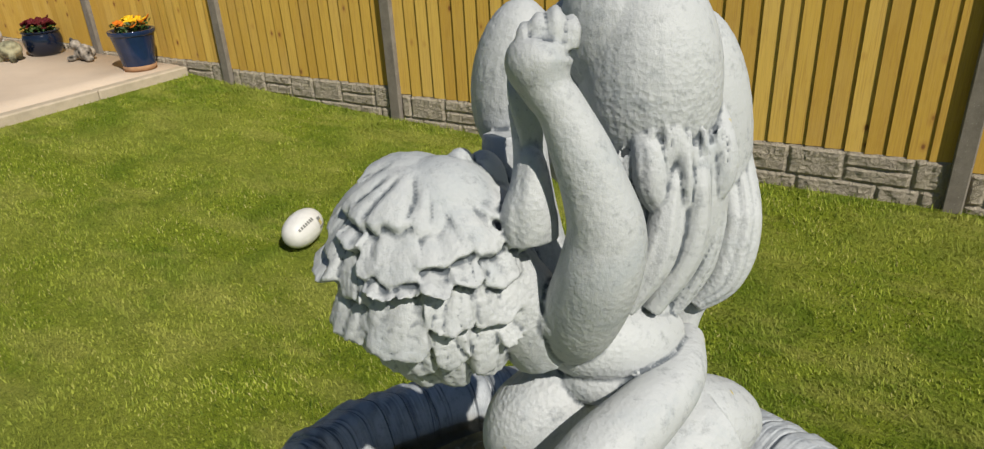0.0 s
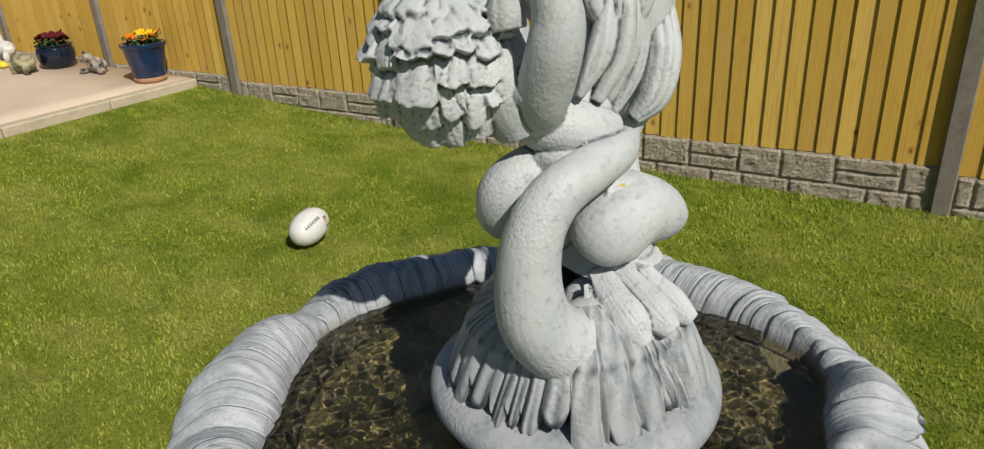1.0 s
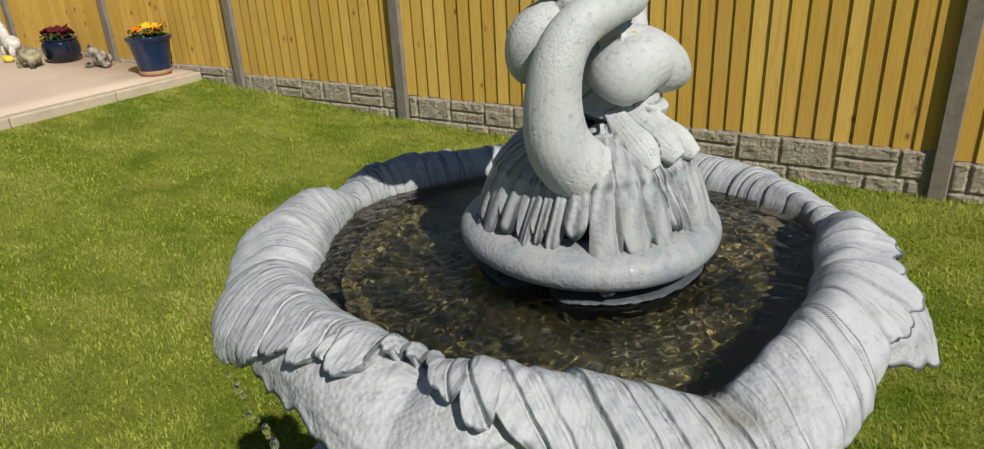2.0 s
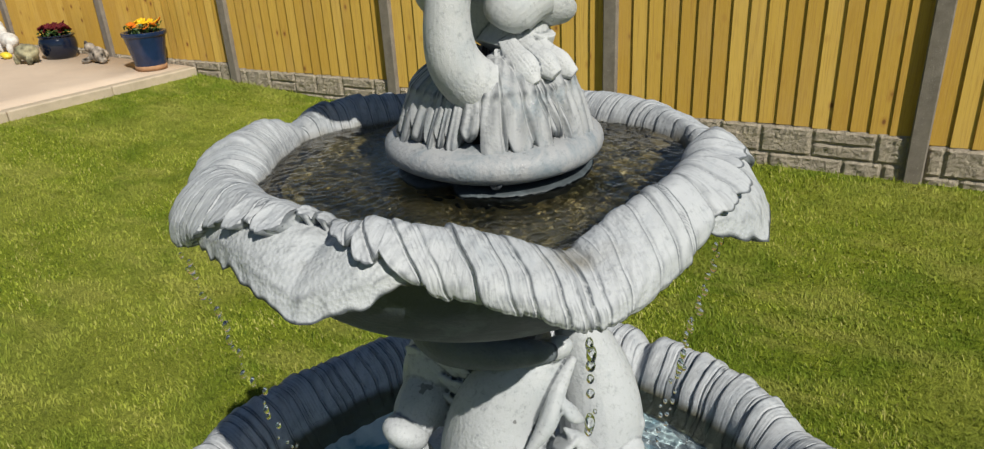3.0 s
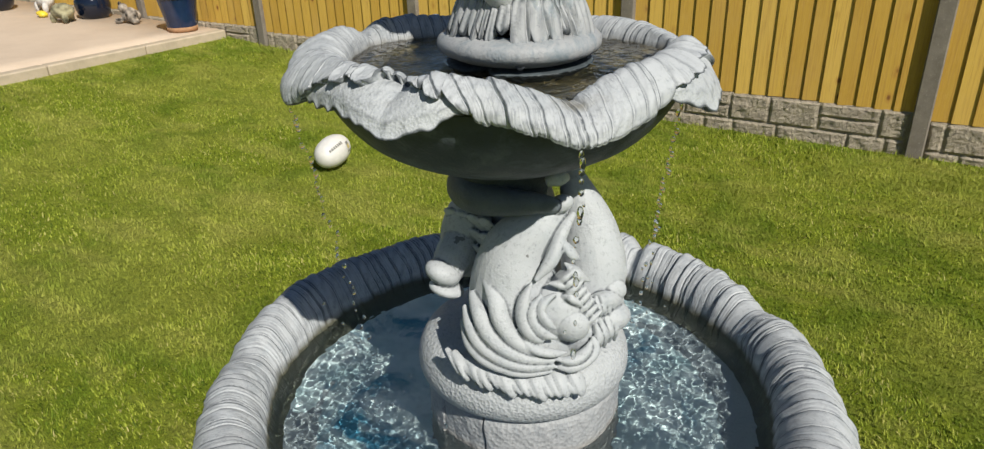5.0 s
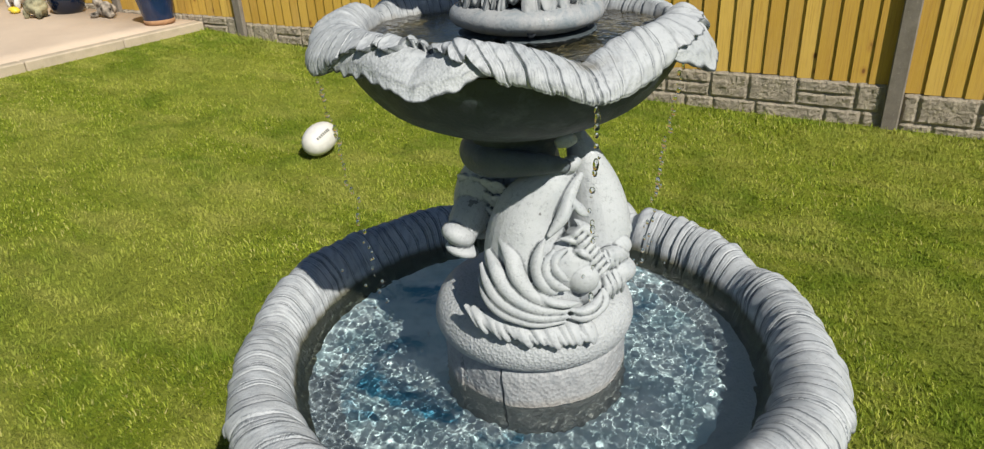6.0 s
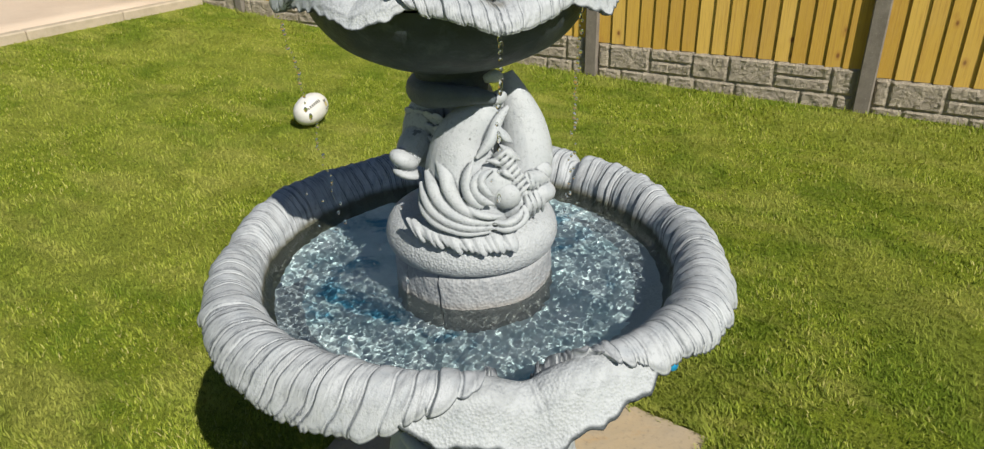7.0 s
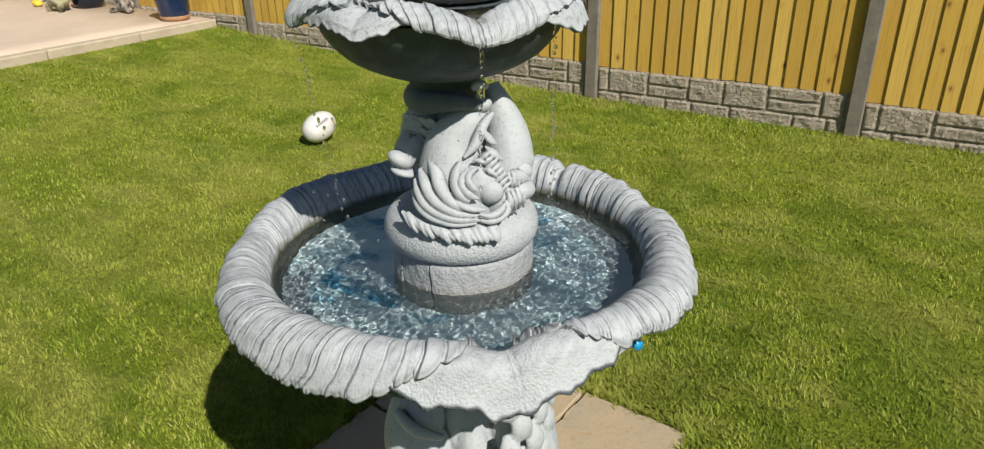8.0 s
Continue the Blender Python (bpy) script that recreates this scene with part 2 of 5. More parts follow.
DRUM = tide(stone_mat("wet_pebbled_stone", (0.37, 0.385, 0.395), (0.07, 0.08, 0.09), (0.19, 0.22, 0.245), 0.62, 0.6, (0.1, 0.3), 1.0), 0.858, 0.009, (0.30, 0.29, 0.27), (0.0, 0.0), 0.3)
def streaks(m, middle, tone, many):
    """Grimy fine lines running along the folds round the middle."""
    t = m.node_tree
    b = t.nodes["Principled BSDF"]
    xyz = t.nodes.new("ShaderNodeSeparateXYZ")
    t.links.new(t.nodes.new("ShaderNodeTexCoord").outputs["Object"], xyz.inputs[0])

    def sub(op, a, k, second=None):
        n = t.nodes.new("ShaderNodeMath")
        n.operation = op
        t.links.new(a, n.inputs[0])
        if second is not None:
            t.links.new(second, n.inputs[1])
        else:
            n.inputs[1].default_value = k
        return n.outputs[0]

    dx, dy = sub("SUBTRACT", xyz.outputs["X"], middle[0]), sub("SUBTRACT", xyz.outputs["Y"], middle[1])
    turn = sub("ARCTAN2", dy, 0, dx)
    out = sub("SQRT", sub("ADD", sub("MULTIPLY", dx, 0, dx), 0, sub("MULTIPLY", dy, 0, dy)), 0)
    co = t.nodes.new("ShaderNodeCombineXYZ")
    t.links.new(sub("ADD", sub("MULTIPLY", turn, many), 0, sub("MULTIPLY", out, 26.0)), co.inputs["X"])
    t.links.new(sub("MULTIPLY", out, 14.0), co.inputs["Y"])
    t.links.new(sub("MULTIPLY", xyz.outputs["Z"], 9.0), co.inputs["Z"])
    n = t.nodes.new("ShaderNodeTexNoise")
    n.inputs["Scale"].default_value, n.inputs["Detail"].default_value, n.inputs["Roughness"].default_value = 1.0, 6.0, 0.7
    t.links.new(co.outputs[0], n.inputs["Vector"])
    r = t.nodes.new("ShaderNodeMapRange")
    r.inputs["From Min"].default_value, r.inputs["From Max"].default_value, r.inputs["To Max"].default_value = 0.52, 0.74, 0.75
    t.links.new(n.outputs["Fac"], r.inputs["Value"])
    mx = t.nodes.new("ShaderNodeMix")
    mx.data_type = "RGBA"
    mx.inputs[7].default_value = (*tone, 1)
    t.links.new(r.outputs[0], mx.inputs[0])
    t.links.new(b.inputs["Base Color"].links[0].from_socket, mx.inputs[6])
    t.links.new(mx.outputs[2], b.inputs["Base Color"])
    bp = t.nodes.new("ShaderNodeBump")
    bp.inputs["Strength"].default_value, bp.inputs["Distance"].default_value = 0.7, 0.0022
    t.links.new(n.outputs["Fac"], bp.inputs["Height"])
    t.links.new(b.inputs["Normal"].links[0].from_socket, bp.inputs["Normal"])
    t.links.new(bp.outputs[0], b.inputs["Normal"])
    return m


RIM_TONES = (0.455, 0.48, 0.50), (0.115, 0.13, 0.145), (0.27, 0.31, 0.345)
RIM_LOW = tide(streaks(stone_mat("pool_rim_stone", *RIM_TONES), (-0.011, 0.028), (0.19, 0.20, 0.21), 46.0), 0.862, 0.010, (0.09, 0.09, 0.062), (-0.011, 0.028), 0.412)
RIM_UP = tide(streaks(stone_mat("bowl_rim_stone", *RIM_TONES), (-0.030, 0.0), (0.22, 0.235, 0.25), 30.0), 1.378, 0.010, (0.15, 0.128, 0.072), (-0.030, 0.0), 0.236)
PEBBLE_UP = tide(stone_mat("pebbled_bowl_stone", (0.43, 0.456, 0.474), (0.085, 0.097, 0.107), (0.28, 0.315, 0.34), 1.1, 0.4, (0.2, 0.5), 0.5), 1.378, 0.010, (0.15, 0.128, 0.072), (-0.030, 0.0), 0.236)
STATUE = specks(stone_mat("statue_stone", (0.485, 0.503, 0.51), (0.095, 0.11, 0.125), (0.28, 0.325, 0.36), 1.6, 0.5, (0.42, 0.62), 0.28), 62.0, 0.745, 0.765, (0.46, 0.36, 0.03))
specks(SPOTTED, 34.0, 0.725, 0.735, (0.17, 0.175, 0.18))
DAMP = stone_mat("damp_stone", (0.36, 0.375, 0.385), (0.07, 0.08, 0.09), (0.16, 0.21, 0.24), 1.0, 0.9)
DAMP.node_tree.nodes["Principled BSDF"].inputs["Coat Weight"].default_value = 0.18
# damp coil stone, darkened in colour for the bowl's shade
SHADED_COIL = stone_mat("shaded_coil_stone", (0.19, 0.225, 0.25), (0.05, 0.06, 0.07), (0.10, 0.13, 0.15), 0.8, 0.8)
# underside and foot-plate shade is put into this near-black base colour
SHADED_STONE = stone_mat("shaded_stone", (0.05, 0.063, 0.07), (0.018, 0.024, 0.028), (0.13, 0.165, 0.18), 0.7, 0.6)


def wood_mat():
    m = Mat("fence_timber", 0.75, spec=0.25)
    base = m.ramp(m.rand(), [(0.0, (0.485, 0.296, 0.047)), (0.35, (0.535, 0.336, 0.056)), (0.7, (0.58, 0.374, 0.069)), (1.0, (0.63, 0.42, 0.09))])
    shift = m.node("ShaderNodeVectorMath", )
    shift.operation = "ADD"
    m.set(shift.inputs[0], m.co)
    jump = m.node("ShaderNodeCombineXYZ", X=m.math("MULTIPLY", m.rand(), 37.0), Y=m.math("MULTIPLY", m.rand(), 91.0), Z=m.math("MULTIPLY", m.rand(), 53.0))
    m.set(shift.inputs[1], jump.outputs[0])
    co = shift.outputs[0]
    grain = m.noise(9, 7, 0.68, co=co, stretch=(16, 16, 0.35), distort=0.5)
    c = m.mix(m.math("MULTIPLY", m.level(grain, 0.47, 0.72), 0.75), base, (0.33, 0.17, 0.04))
    fine = m.noise(30, 3, 0.6, co=co, stretch=(20, 20, 0.6))
    c = m.mix(m.math("MULTIPLY", m.level(fine, 0.5, 0.75), 0.35), c, (0.66, 0.45, 0.18))
    knot = m.node("ShaderNodeTexVoronoi", Vector=m.node("ShaderNodeMapping", Vector=co, Scale=(7.0, 7.0, 4.4)).outputs[0], Scale=1.0)
    c = m.mix(m.math("MULTIPLY", m.level(knot.outputs["Distance"], 0.19, 0.10), 0.45), c, (0.36, 0.17, 0.04))
    c = m.mix(m.level(knot.outputs["Distance"], 0.10, 0.05), c, (0.20, 0.085, 0.025))
    c = m.mix(m.math("MULTIPLY", m.level(m.noise(1.6, 3, co=co), 0.5, 0.75), 0.3), c, (0.50, 0.34, 0.13))
    m.color(c)
    m.bump(grain, 0.25, 0.004)
    return m.m


WOOD = wood_mat()


def concrete_mat(name, a, b, scale=12.0, relief=0.004):
    m = Mat(name, 0.9, spec=0.2)
    c = m.mix(m.level(m.noise(scale, 6, 0.65), 0.35, 0.68), a, b)
    c = m.mix(m.math("MULTIPLY", m.level(m.noise(160, 3, 0.7), 0.55, 0.72), 0.5), c, tuple(0.55 * v for v in a))
    c = m.mix(m.math("MULTIPLY", m.level(m.noise(90, 2), 0.64, 0.72), 0.35), c, (0.5, 0.48, 0.44))
    m.color(c)
    m.bump(m.noise(90, 5, 0.7), 0.5, relief)
    return m.m


POST = concrete_mat("post_concrete", (0.17, 0.148, 0.122), (0.245, 0.218, 0.182))
PATIO = concrete_mat("patio_concrete", (0.54, 0.435, 0.335), (0.61, 0.50, 0.39), 2.0, 0.002)
KERB = concrete_mat("kerb_concrete", (0.52, 0.435, 0.33), (0.40, 0.34, 0.25), 6.0)


def block_mat():
    m = Mat("rock_face", 0.9, spec=0.2)
    c = m.mix(m.level(m.noise(7, 6, 0.65), 0.35, 0.7), (0.46, 0.40, 0.305), (0.35, 0.30, 0.235))
    c = m.mix(m.math("MULTIPLY", m.rand(), 0.35), c, (0.42, 0.37, 0.29))
    c = m.mix(m.math("MULTIPLY", m.level(m.noise(140, 3, 0.7), 0.5, 0.72), 0.5), c, (0.15, 0.13, 0.10))
    m.color(c)
    m.bump(m.noise(26, 7, 0.68, distort=0.4), 1.0, 0.030)
    m.bump(m.noise(120, 4, 0.7), 0.5, 0.005)
    return m.m


BLOCK = block_mat()


def slab_mat():
    m = Mat("sandstone", 0.8, spec=0.25)
    c = m.mix(m.level(m.noise(3.2, 5, 0.6), 0.35, 0.68), (0.42, 0.325, 0.20), (0.34, 0.29, 0.215))
    c = m.mix(m.math("MULTIPLY", m.level(m.noise(5, 6, 0.7, distort=1.5), 0.54, 0.68), 0.6), c, (0.46, 0.29, 0.12))
    c = m.mix(m.math("MULTIPLY", m.level(m.noise(70, 4, 0.7), 0.55, 0.7), 0.5), c, (0.20, 0.17, 0.13))
    m.color(c)
    m.bump(m.noise(14, 6, 0.6), 0.4, 0.012)
    return m.m


SLAB = slab_mat()


def mottled(m, c, k):
    """Patches of the lawn: dark lush ones, dry straw-coloured ones and paler mown streaks."""
    c = m.mix(m.math("MULTIPLY", m.level(m.noise(1.7, 5, 0.65, distort=0.8), 0.48, 0.57), 0.7), c, tuple(k * v for v in (0.165, 0.25, 0.020)))
    c = m.mix(m.math("MULTIPLY", m.level(m.noise(0.9, 4, 0.6), 0.46, 0.60), 0.5), c, tuple(k * v for v in (0.43, 0.45, 0.085)))
    return m.mix(m.math("MULTIPLY", m.level(m.noise(3.4, 5, 0.65, stretch=(0.4, 1, 1)), 0.50, 0.62), 0.55), c, tuple(k * v for v in (0.48, 0.48, 0.11)))


def soil_mat():
    m = Mat("lawn_ground", 0.95, spec=0.1)
    c = mottled(m, (0.24, 0.30, 0.026), 0.85)
    c = m.mix(m.math("MULTIPLY", m.level(m.noise(60, 6, 0.8), 0.46, 0.66), 0.75), c, (0.075, 0.10, 0.014))
    m.color(c)
    m.bump(m.noise(120, 5, 0.75), 1.0, 0.02)
    return m.m


LAWN = soil_mat()


def grass_mat():
    m = Mat("grass_blades", 0.75, spec=0.15)
    c = m.ramp(m.island(), [(0.0, (0.05, 0.085, 0.010)), (0.26, (0.15, 0.215, 0.022)), (0.5, (0.285, 0.35, 0.037)), (0.82, (0.44, 0.49, 0.070)), (0.92, (0.47, 0.46, 0.13)), (1.0, (0.54, 0.49, 0.20))])
    c = mottled(m, c, 0.9)
    m.color(c)
    m.b.inputs["Transmission Weight"].default_value = 0.0
    tr = m.node("ShaderNodeBsdfTranslucent", Color=c)
    mx = m.node("ShaderNodeMixShader", Fac=0.3)
    m.t.links.new(m.b.outputs[0], mx.inputs[1])
    m.t.links.new(tr.outputs[0], mx.inputs[2])
    m.t.links.new(mx.outputs[0], m.t.nodes["Material Output"].inputs["Surface"])
    return m.m


GRASS = grass_mat()


def plain(name, c, rough=0.5, spec=0.5, vary=0.12, scale=20, bump=0.0):
    m = Mat(name, rough, spec=spec)
    m.color(m.mix(m.level(m.noise(scale, 4), 0.3, 0.7), c, tuple(max(0.0, v * (1 - vary * 2)) for v in c)))
    if bump:
        m.bump(m.noise(scale * 4, 4), 0.5, bump)
    return m.m


def water_mat(name, tint):
    m = Mat(name, 0.0, spec=0.5)
    m.color(tint)
    m.b.inputs["Transmission Weight"].default_value = 1.0
    m.b.inputs["IOR"].default_value = 1.33
    return m.m


WATER_LOW = water_mat("pool_water", (0.84, 0.965, 1.0))
WATER_UP = water_mat("bowl_water", (0.95, 0.95, 0.88))
DROP = water_mat("falling_water", (0.98, 0.99, 1.0))


def bed_low_mat():
    m = Mat("pool_bed", 0.6)
    c = m.mix(m.level(m.noise(12, 5, 0.65), 0.35, 0.68), (0.48, 0.62, 0.64), (0.90, 0.93, 0.92))
    c = m.mix(m.math("MULTIPLY", m.level(m.noise(5.5, 5, 0.65, distort=1.2), 0.53, 0.64), 0.9), c, (0.012, 0.22, 0.36))
    c = m.mix(m.math("MULTIPLY", m.level(m.noise(60, 5, 0.7), 0.55, 0.75), 0.45), c, (0.25, 0.27, 0.26))
    m.color(c)
    m.bump(m.noise(60, 4), 0.6, 0.006)
    return m.m


def bed_up_mat():
    m = Mat("bowl_bed", 0.7)
    c = m.mix(m.level(m.noise(30, 6, 0.7), 0.35, 0.68), (0.13, 0.108, 0.044), (0.46, 0.37, 0.15))
    c = m.mix(m.math("MULTIPLY", m.level(m.noise(90, 5, 0.7, distort=1.0), 0.55, 0.66), 0.8), c, (0.52, 0.48, 0.32))
    c = m.mix(m.math("MULTIPLY", m.level(m.noise(13, 4, distort=0.8), 0.53, 0.66), 0.75), c, (0.06, 0.07, 0.03))
    m.color(c)
    m.bump(m.noise(120, 4), 0.8, 0.004)
    return m.m


BED_LOW, BED_UP = bed_low_mat(), bed_up_mat()
BALL = plain("ball_leather", (0.68, 0.67, 0.635), 0.45, 0.4, 0.06, 30, 0.002)
INK = plain("ball_print", (0.22, 0.22, 0.20), 0.6)
GOLD = plain("ball_emblem", (0.50, 0.42, 0.18), 0.6)
GLAZE_BLUE = plain("blue_glaze", (0.010, 0.028, 0.085), 0.12, 0.6, 0.2, 8)
GLAZE_DARK = plain("dark_glaze", (0.008, 0.014, 0.032), 0.10, 0.6, 0.2, 8)
TERRA = plain("unglazed_clay", (0.42, 0.24, 0.13), 0.85, 0.2, 0.15, 25, 0.002)
COMPOST = plain("compost", (0.03, 0.022, 0.015), 0.95, 0.1, 0.3, 60, 0.01)
LEAF = plain("leaf_green", (0.05, 0.11, 0.02), 0.5, 0.4, 0.3, 40)
PETAL_Y = plain("petal_yellow", (0.85, 0.52, 0.01), 0.6, 0.3, 0.15, 60)
PETAL_O = plain("petal_orange", (0.78, 0.20, 0.01), 0.6, 0.3, 0.2, 60)
PETAL_R = plain("petal_dark_red", (0.12, 0.006, 0.012), 0.6, 0.3, 0.3, 60)
ORN_WHITE = plain("white_ornament_stone", (0.72, 0.70, 0.66), 0.8, 0.2, 0.2, 14, 0.004)
ORN_CREAM = plain("mossy_cream_stone", (0.50, 0.47, 0.30), 0.85, 0.2, 0.45, 12, 0.005)
ORN_GREY = plain("mottled_grey_stone", (0.48, 0.42, 0.35), 0.85, 0.2, 0.75, 16, 0.005)
YELLOW = plain("yellow_plastic", (0.80, 0.62, 0.05), 0.4)
CYAN = plain("blue_plastic", (0.02, 0.32, 0.62), 0.35)


# ---- lawn ----
def ground_z(x, y):
    """The lawn rises gently towards the patio."""
    xs = np.clip(-np.asarray(x, float), 0, 6.6)
    return 0.0068 * xs ** 2 - 0.012 * np.clip(np.asarray(x, float), 0, 3)


def build_ground():
    ex = np.concatenate([np.array([-900, -300, -100, -40, -20, -12]), np.arange(-9, 5.01, 0.25), np.array([8, 15, 40, 100, 300, 900])])
    ey = np.concatenate([np.array([-900, -300, -100, -40, -20, -12]), np.arange(-9, 1.01, 0.25), np.array([4, 15, 40, 100, 300, 900])])
    gx, gy = np.meshgrid(ex, ey, indexing="ij")
    ob = part("ground", grid_mesh("ground", gx, gy, ground_z(gx, gy) - 0.004, False), LAWN)
    tagged(ob, "mown green lawn with dry yellowish patches", "lawn", kind="structure")


build_ground()

# the fountain's own frame: its front faces the path of the camera
FX, FY, FTURN = -0.411, -4.131, 31.0
HERE = pose(FX, FY, 0, 0, 0, FTURN)


def in_slabs(x, y):
    """Whether a spot lies on the paving under the fountain."""
    c, s = math.cos(radians(SLAB_TURN)), math.sin(radians(SLAB_TURN))
    u, v = (x - SLAB_X) * c + (y - SLAB_Y) * s, -(x - SLAB_X) * s + (y - SLAB_Y) * c
    return (np.abs(u) < 0.455) & (v < 0.455) & (v > -0.92)


SLAB_X, SLAB_Y, SLAB_TURN = -0.548, -3.864, -5.0


def patches(x, y, per_metre, seed):
    """Smooth uneven patches between 0 and 1 over the plan."""
    r = np.random.default_rng(seed).uniform(0, 1, (257, 257))
    u, v = (x * per_metre) % 256, (y * per_metre) % 256
    i, j = u.astype(int), v.astype(int)
    f, g = u - i, v - j
    f, g = f * f * (3 - 2 * f), g * g * (3 - 2 * g)
    return (r[i, j] * (1 - f) + r[i + 1, j] * f) * (1 - g) + (r[i, j + 1] * (1 - f) + r[i + 1, j + 1] * f) * g


def build_grass():
    rng = np.random.default_rng(4)
    n = 420000
    p = np.stack([rng.uniform(-6.32, 4.5, n), rng.uniform(-8.0, 0.02, n)], 1)
    far = np.maximum(np.maximum((-5.5 - p[:, 1]) / 2.5, (p[:, 0] - 2.6) / 1.9), 0)
    p = p[rng.uniform(0, 1, n) > far]
    m = 170000
    rad = np.abs(rng.normal(0, 1.15, m))
    ang = rng.uniform(0, 2 * np.pi, m)
    p = np.concatenate([p, np.stack([FX - 0.5 + rad * np.cos(ang), FY + 0.7 + rad * np.sin(ang)], 1)])
    p = p[(p[:, 1] < 0.02) & (p[:, 0] > -6.32)]
    g = 14000
    along, side = rng.uniform(-0.92, 0.455, g), np.where(rng.uniform(0, 1, g) < 0.5, -1.0, 1.0)
    end = rng.uniform(0, 1, g) < 0.3
    fu = np.where(end, rng.uniform(-0.455, 0.455, g), side * (0.462 + np.abs(rng.normal(0, 0.022, g))))
    fv = np.where(end, 0.462 + np.abs(rng.normal(0, 0.022, g)), along)
    ct, st = math.cos(radians(SLAB_TURN)), math.sin(radians(SLAB_TURN))
    p = np.concatenate([p, np.stack([SLAB_X + fu * ct - fv * st, SLAB_Y + fu * st + fv * ct], 1)])
    p = p[~in_slabs(p[:, 0] + rng.normal(0, 0.018, len(p)), p[:, 1] + rng.normal(0, 0.018, len(p)))]
    n = len(p)
    z = ground_z(p[:, 0], p[:, 1]) - 0.004
    near_fence = np.exp(-((p[:, 1]) / 0.18) ** 2) + 0.5 * np.exp(-((p[:, 1] + 0.45) / 0.15) ** 2) * (p[:, 0] > -1.2)
    su, sv = (p[:, 0] - SLAB_X) * ct + (p[:, 1] - SLAB_Y) * st, -(p[:, 0] - SLAB_X) * st + (p[:, 1] - SLAB_Y) * ct
    rim = (np.abs(su) < 0.53) & (sv < 0.53) & (sv > -1.0)
    h = rng.uniform(0.008, 0.018, n) * (1 + 0.9 * near_fence + 0.8 * rim)
    tuft = 0.65 * patches(p[:, 0], p[:, 1], 40, 1) + 0.35 * patches(p[:, 0], p[:, 1], 13, 2)
    h = h * (0.22 + 1.55 * tuft)
    away = np.hypot(p[:, 0] - FX, p[:, 1] - FY)
    w = rng.uniform(0.0011, 0.0027, n) * np.where(away > 2.2, 1.2, 1.0)
    a = rng.uniform(0, 2 * np.pi, n)
    lean = rng.uniform(0.2, 1.15, n) * h
    b = 6.28 * patches(p[:, 0], p[:, 1], 6, 3) + rng.normal(0, 1.3, n)
    a = b + np.pi / 2 + rng.normal(0, 0.5, n)
    ux, uy = np.cos(a) * w, np.sin(a) * w
    v = np.empty((n, 5, 3))
    v[:, 0] = np.stack([p[:, 0] - ux, p[:, 1] - uy, z], 1)
    v[:, 1] = np.stack([p[:, 0] + ux, p[:, 1] + uy, z], 1)
    mx, my = p[:, 0] + np.cos(b) * lean * 0.35, p[:, 1] + np.sin(b) * lean * 0.35
    v[:, 2] = np.stack([mx + 0.8 * ux, my + 0.8 * uy, z + 0.6 * h], 1)
    v[:, 3] = np.stack([mx - 0.8 * ux, my - 0.8 * uy, z + 0.6 * h], 1)
    v[:, 4] = np.stack([p[:, 0] + np.cos(b) * lean, p[:, 1] + np.sin(b) * lean, z + h], 1)
    me = bpy.data.meshes.new("grass")
    me.vertices.add(n * 5)
    me.vertices.foreach_set("co", v.reshape(-1))
    base = np.arange(n)[:, None] * 5
    loops = np.concatenate([base + np.array([[0, 1, 2, 3]]), base + np.array([[3, 2, 4]])], 1).reshape(-1)
    me.loops.add(n * 7)
    me.loops.foreach_set("vertex_index", loops)
    me.polygons.add(n * 2)
    starts = (np.arange(n)[:, None] * 7 + np.array([[0, 4]])).reshape(-1)
    me.polygons.foreach_set("loop_start", starts)
    me.update(calc_edges=True)
    ob = part("grass", me, GRASS)
    tagged(ob, "short green lawn grass with straw-coloured blades", "grass", kind="stuff")


build_grass()


# ---- patio ----
def patio_z(x):
    return 0.345 + 0.025 * max(0.0, -6.3 - x)


def build_patio():
    xs = np.linspace(-14, -6.42, 24)
    ys = np.linspace(-9, -0.005, 12)
    gx, gy = np.meshgrid(xs, ys, indexing="ij")
    me = grid_mesh("patio", gx, gy, np.vectorize(patio_z)(gx), False)
    ob = part("patio", me, PATIO)
    sol = ob.modifiers.new("slab", "SOLIDIFY")
    sol.thickness, sol.offset = 0.25, -1
    tagged(ob, "smooth pinkish beige concrete patio", "patio", kind="structure")
    holder = empty("patio_kerb", pose(-6.36, 0, 0))
    tagged(holder, "pale concrete edging kerb between patio and lawn", "kerb", kind="structure")
    y = -0.01
    kerb_me = mesh_bm("kerb_stone", box_bm(-0.06, 0.06, -0.91, 0, -0.25, 0, 0.012), False)
    for i in range(9):
        part("kerb_stone", kerb_me, KERB, holder, m=pose(0, y, 0.349))
        y -= 0.915


build_patio()


# ---- fence ----
BAY = 1.93
BASES = {-5: 0.20, -4: 0.17, -3: 0.13, -2: 0.085, -1: 0.03, 0: 0.0, 1: -0.045, 2: -0.08}
UPPER = (0.09, 0.32, 0.32, 0.26, 0.31, 0.36, 0.16)
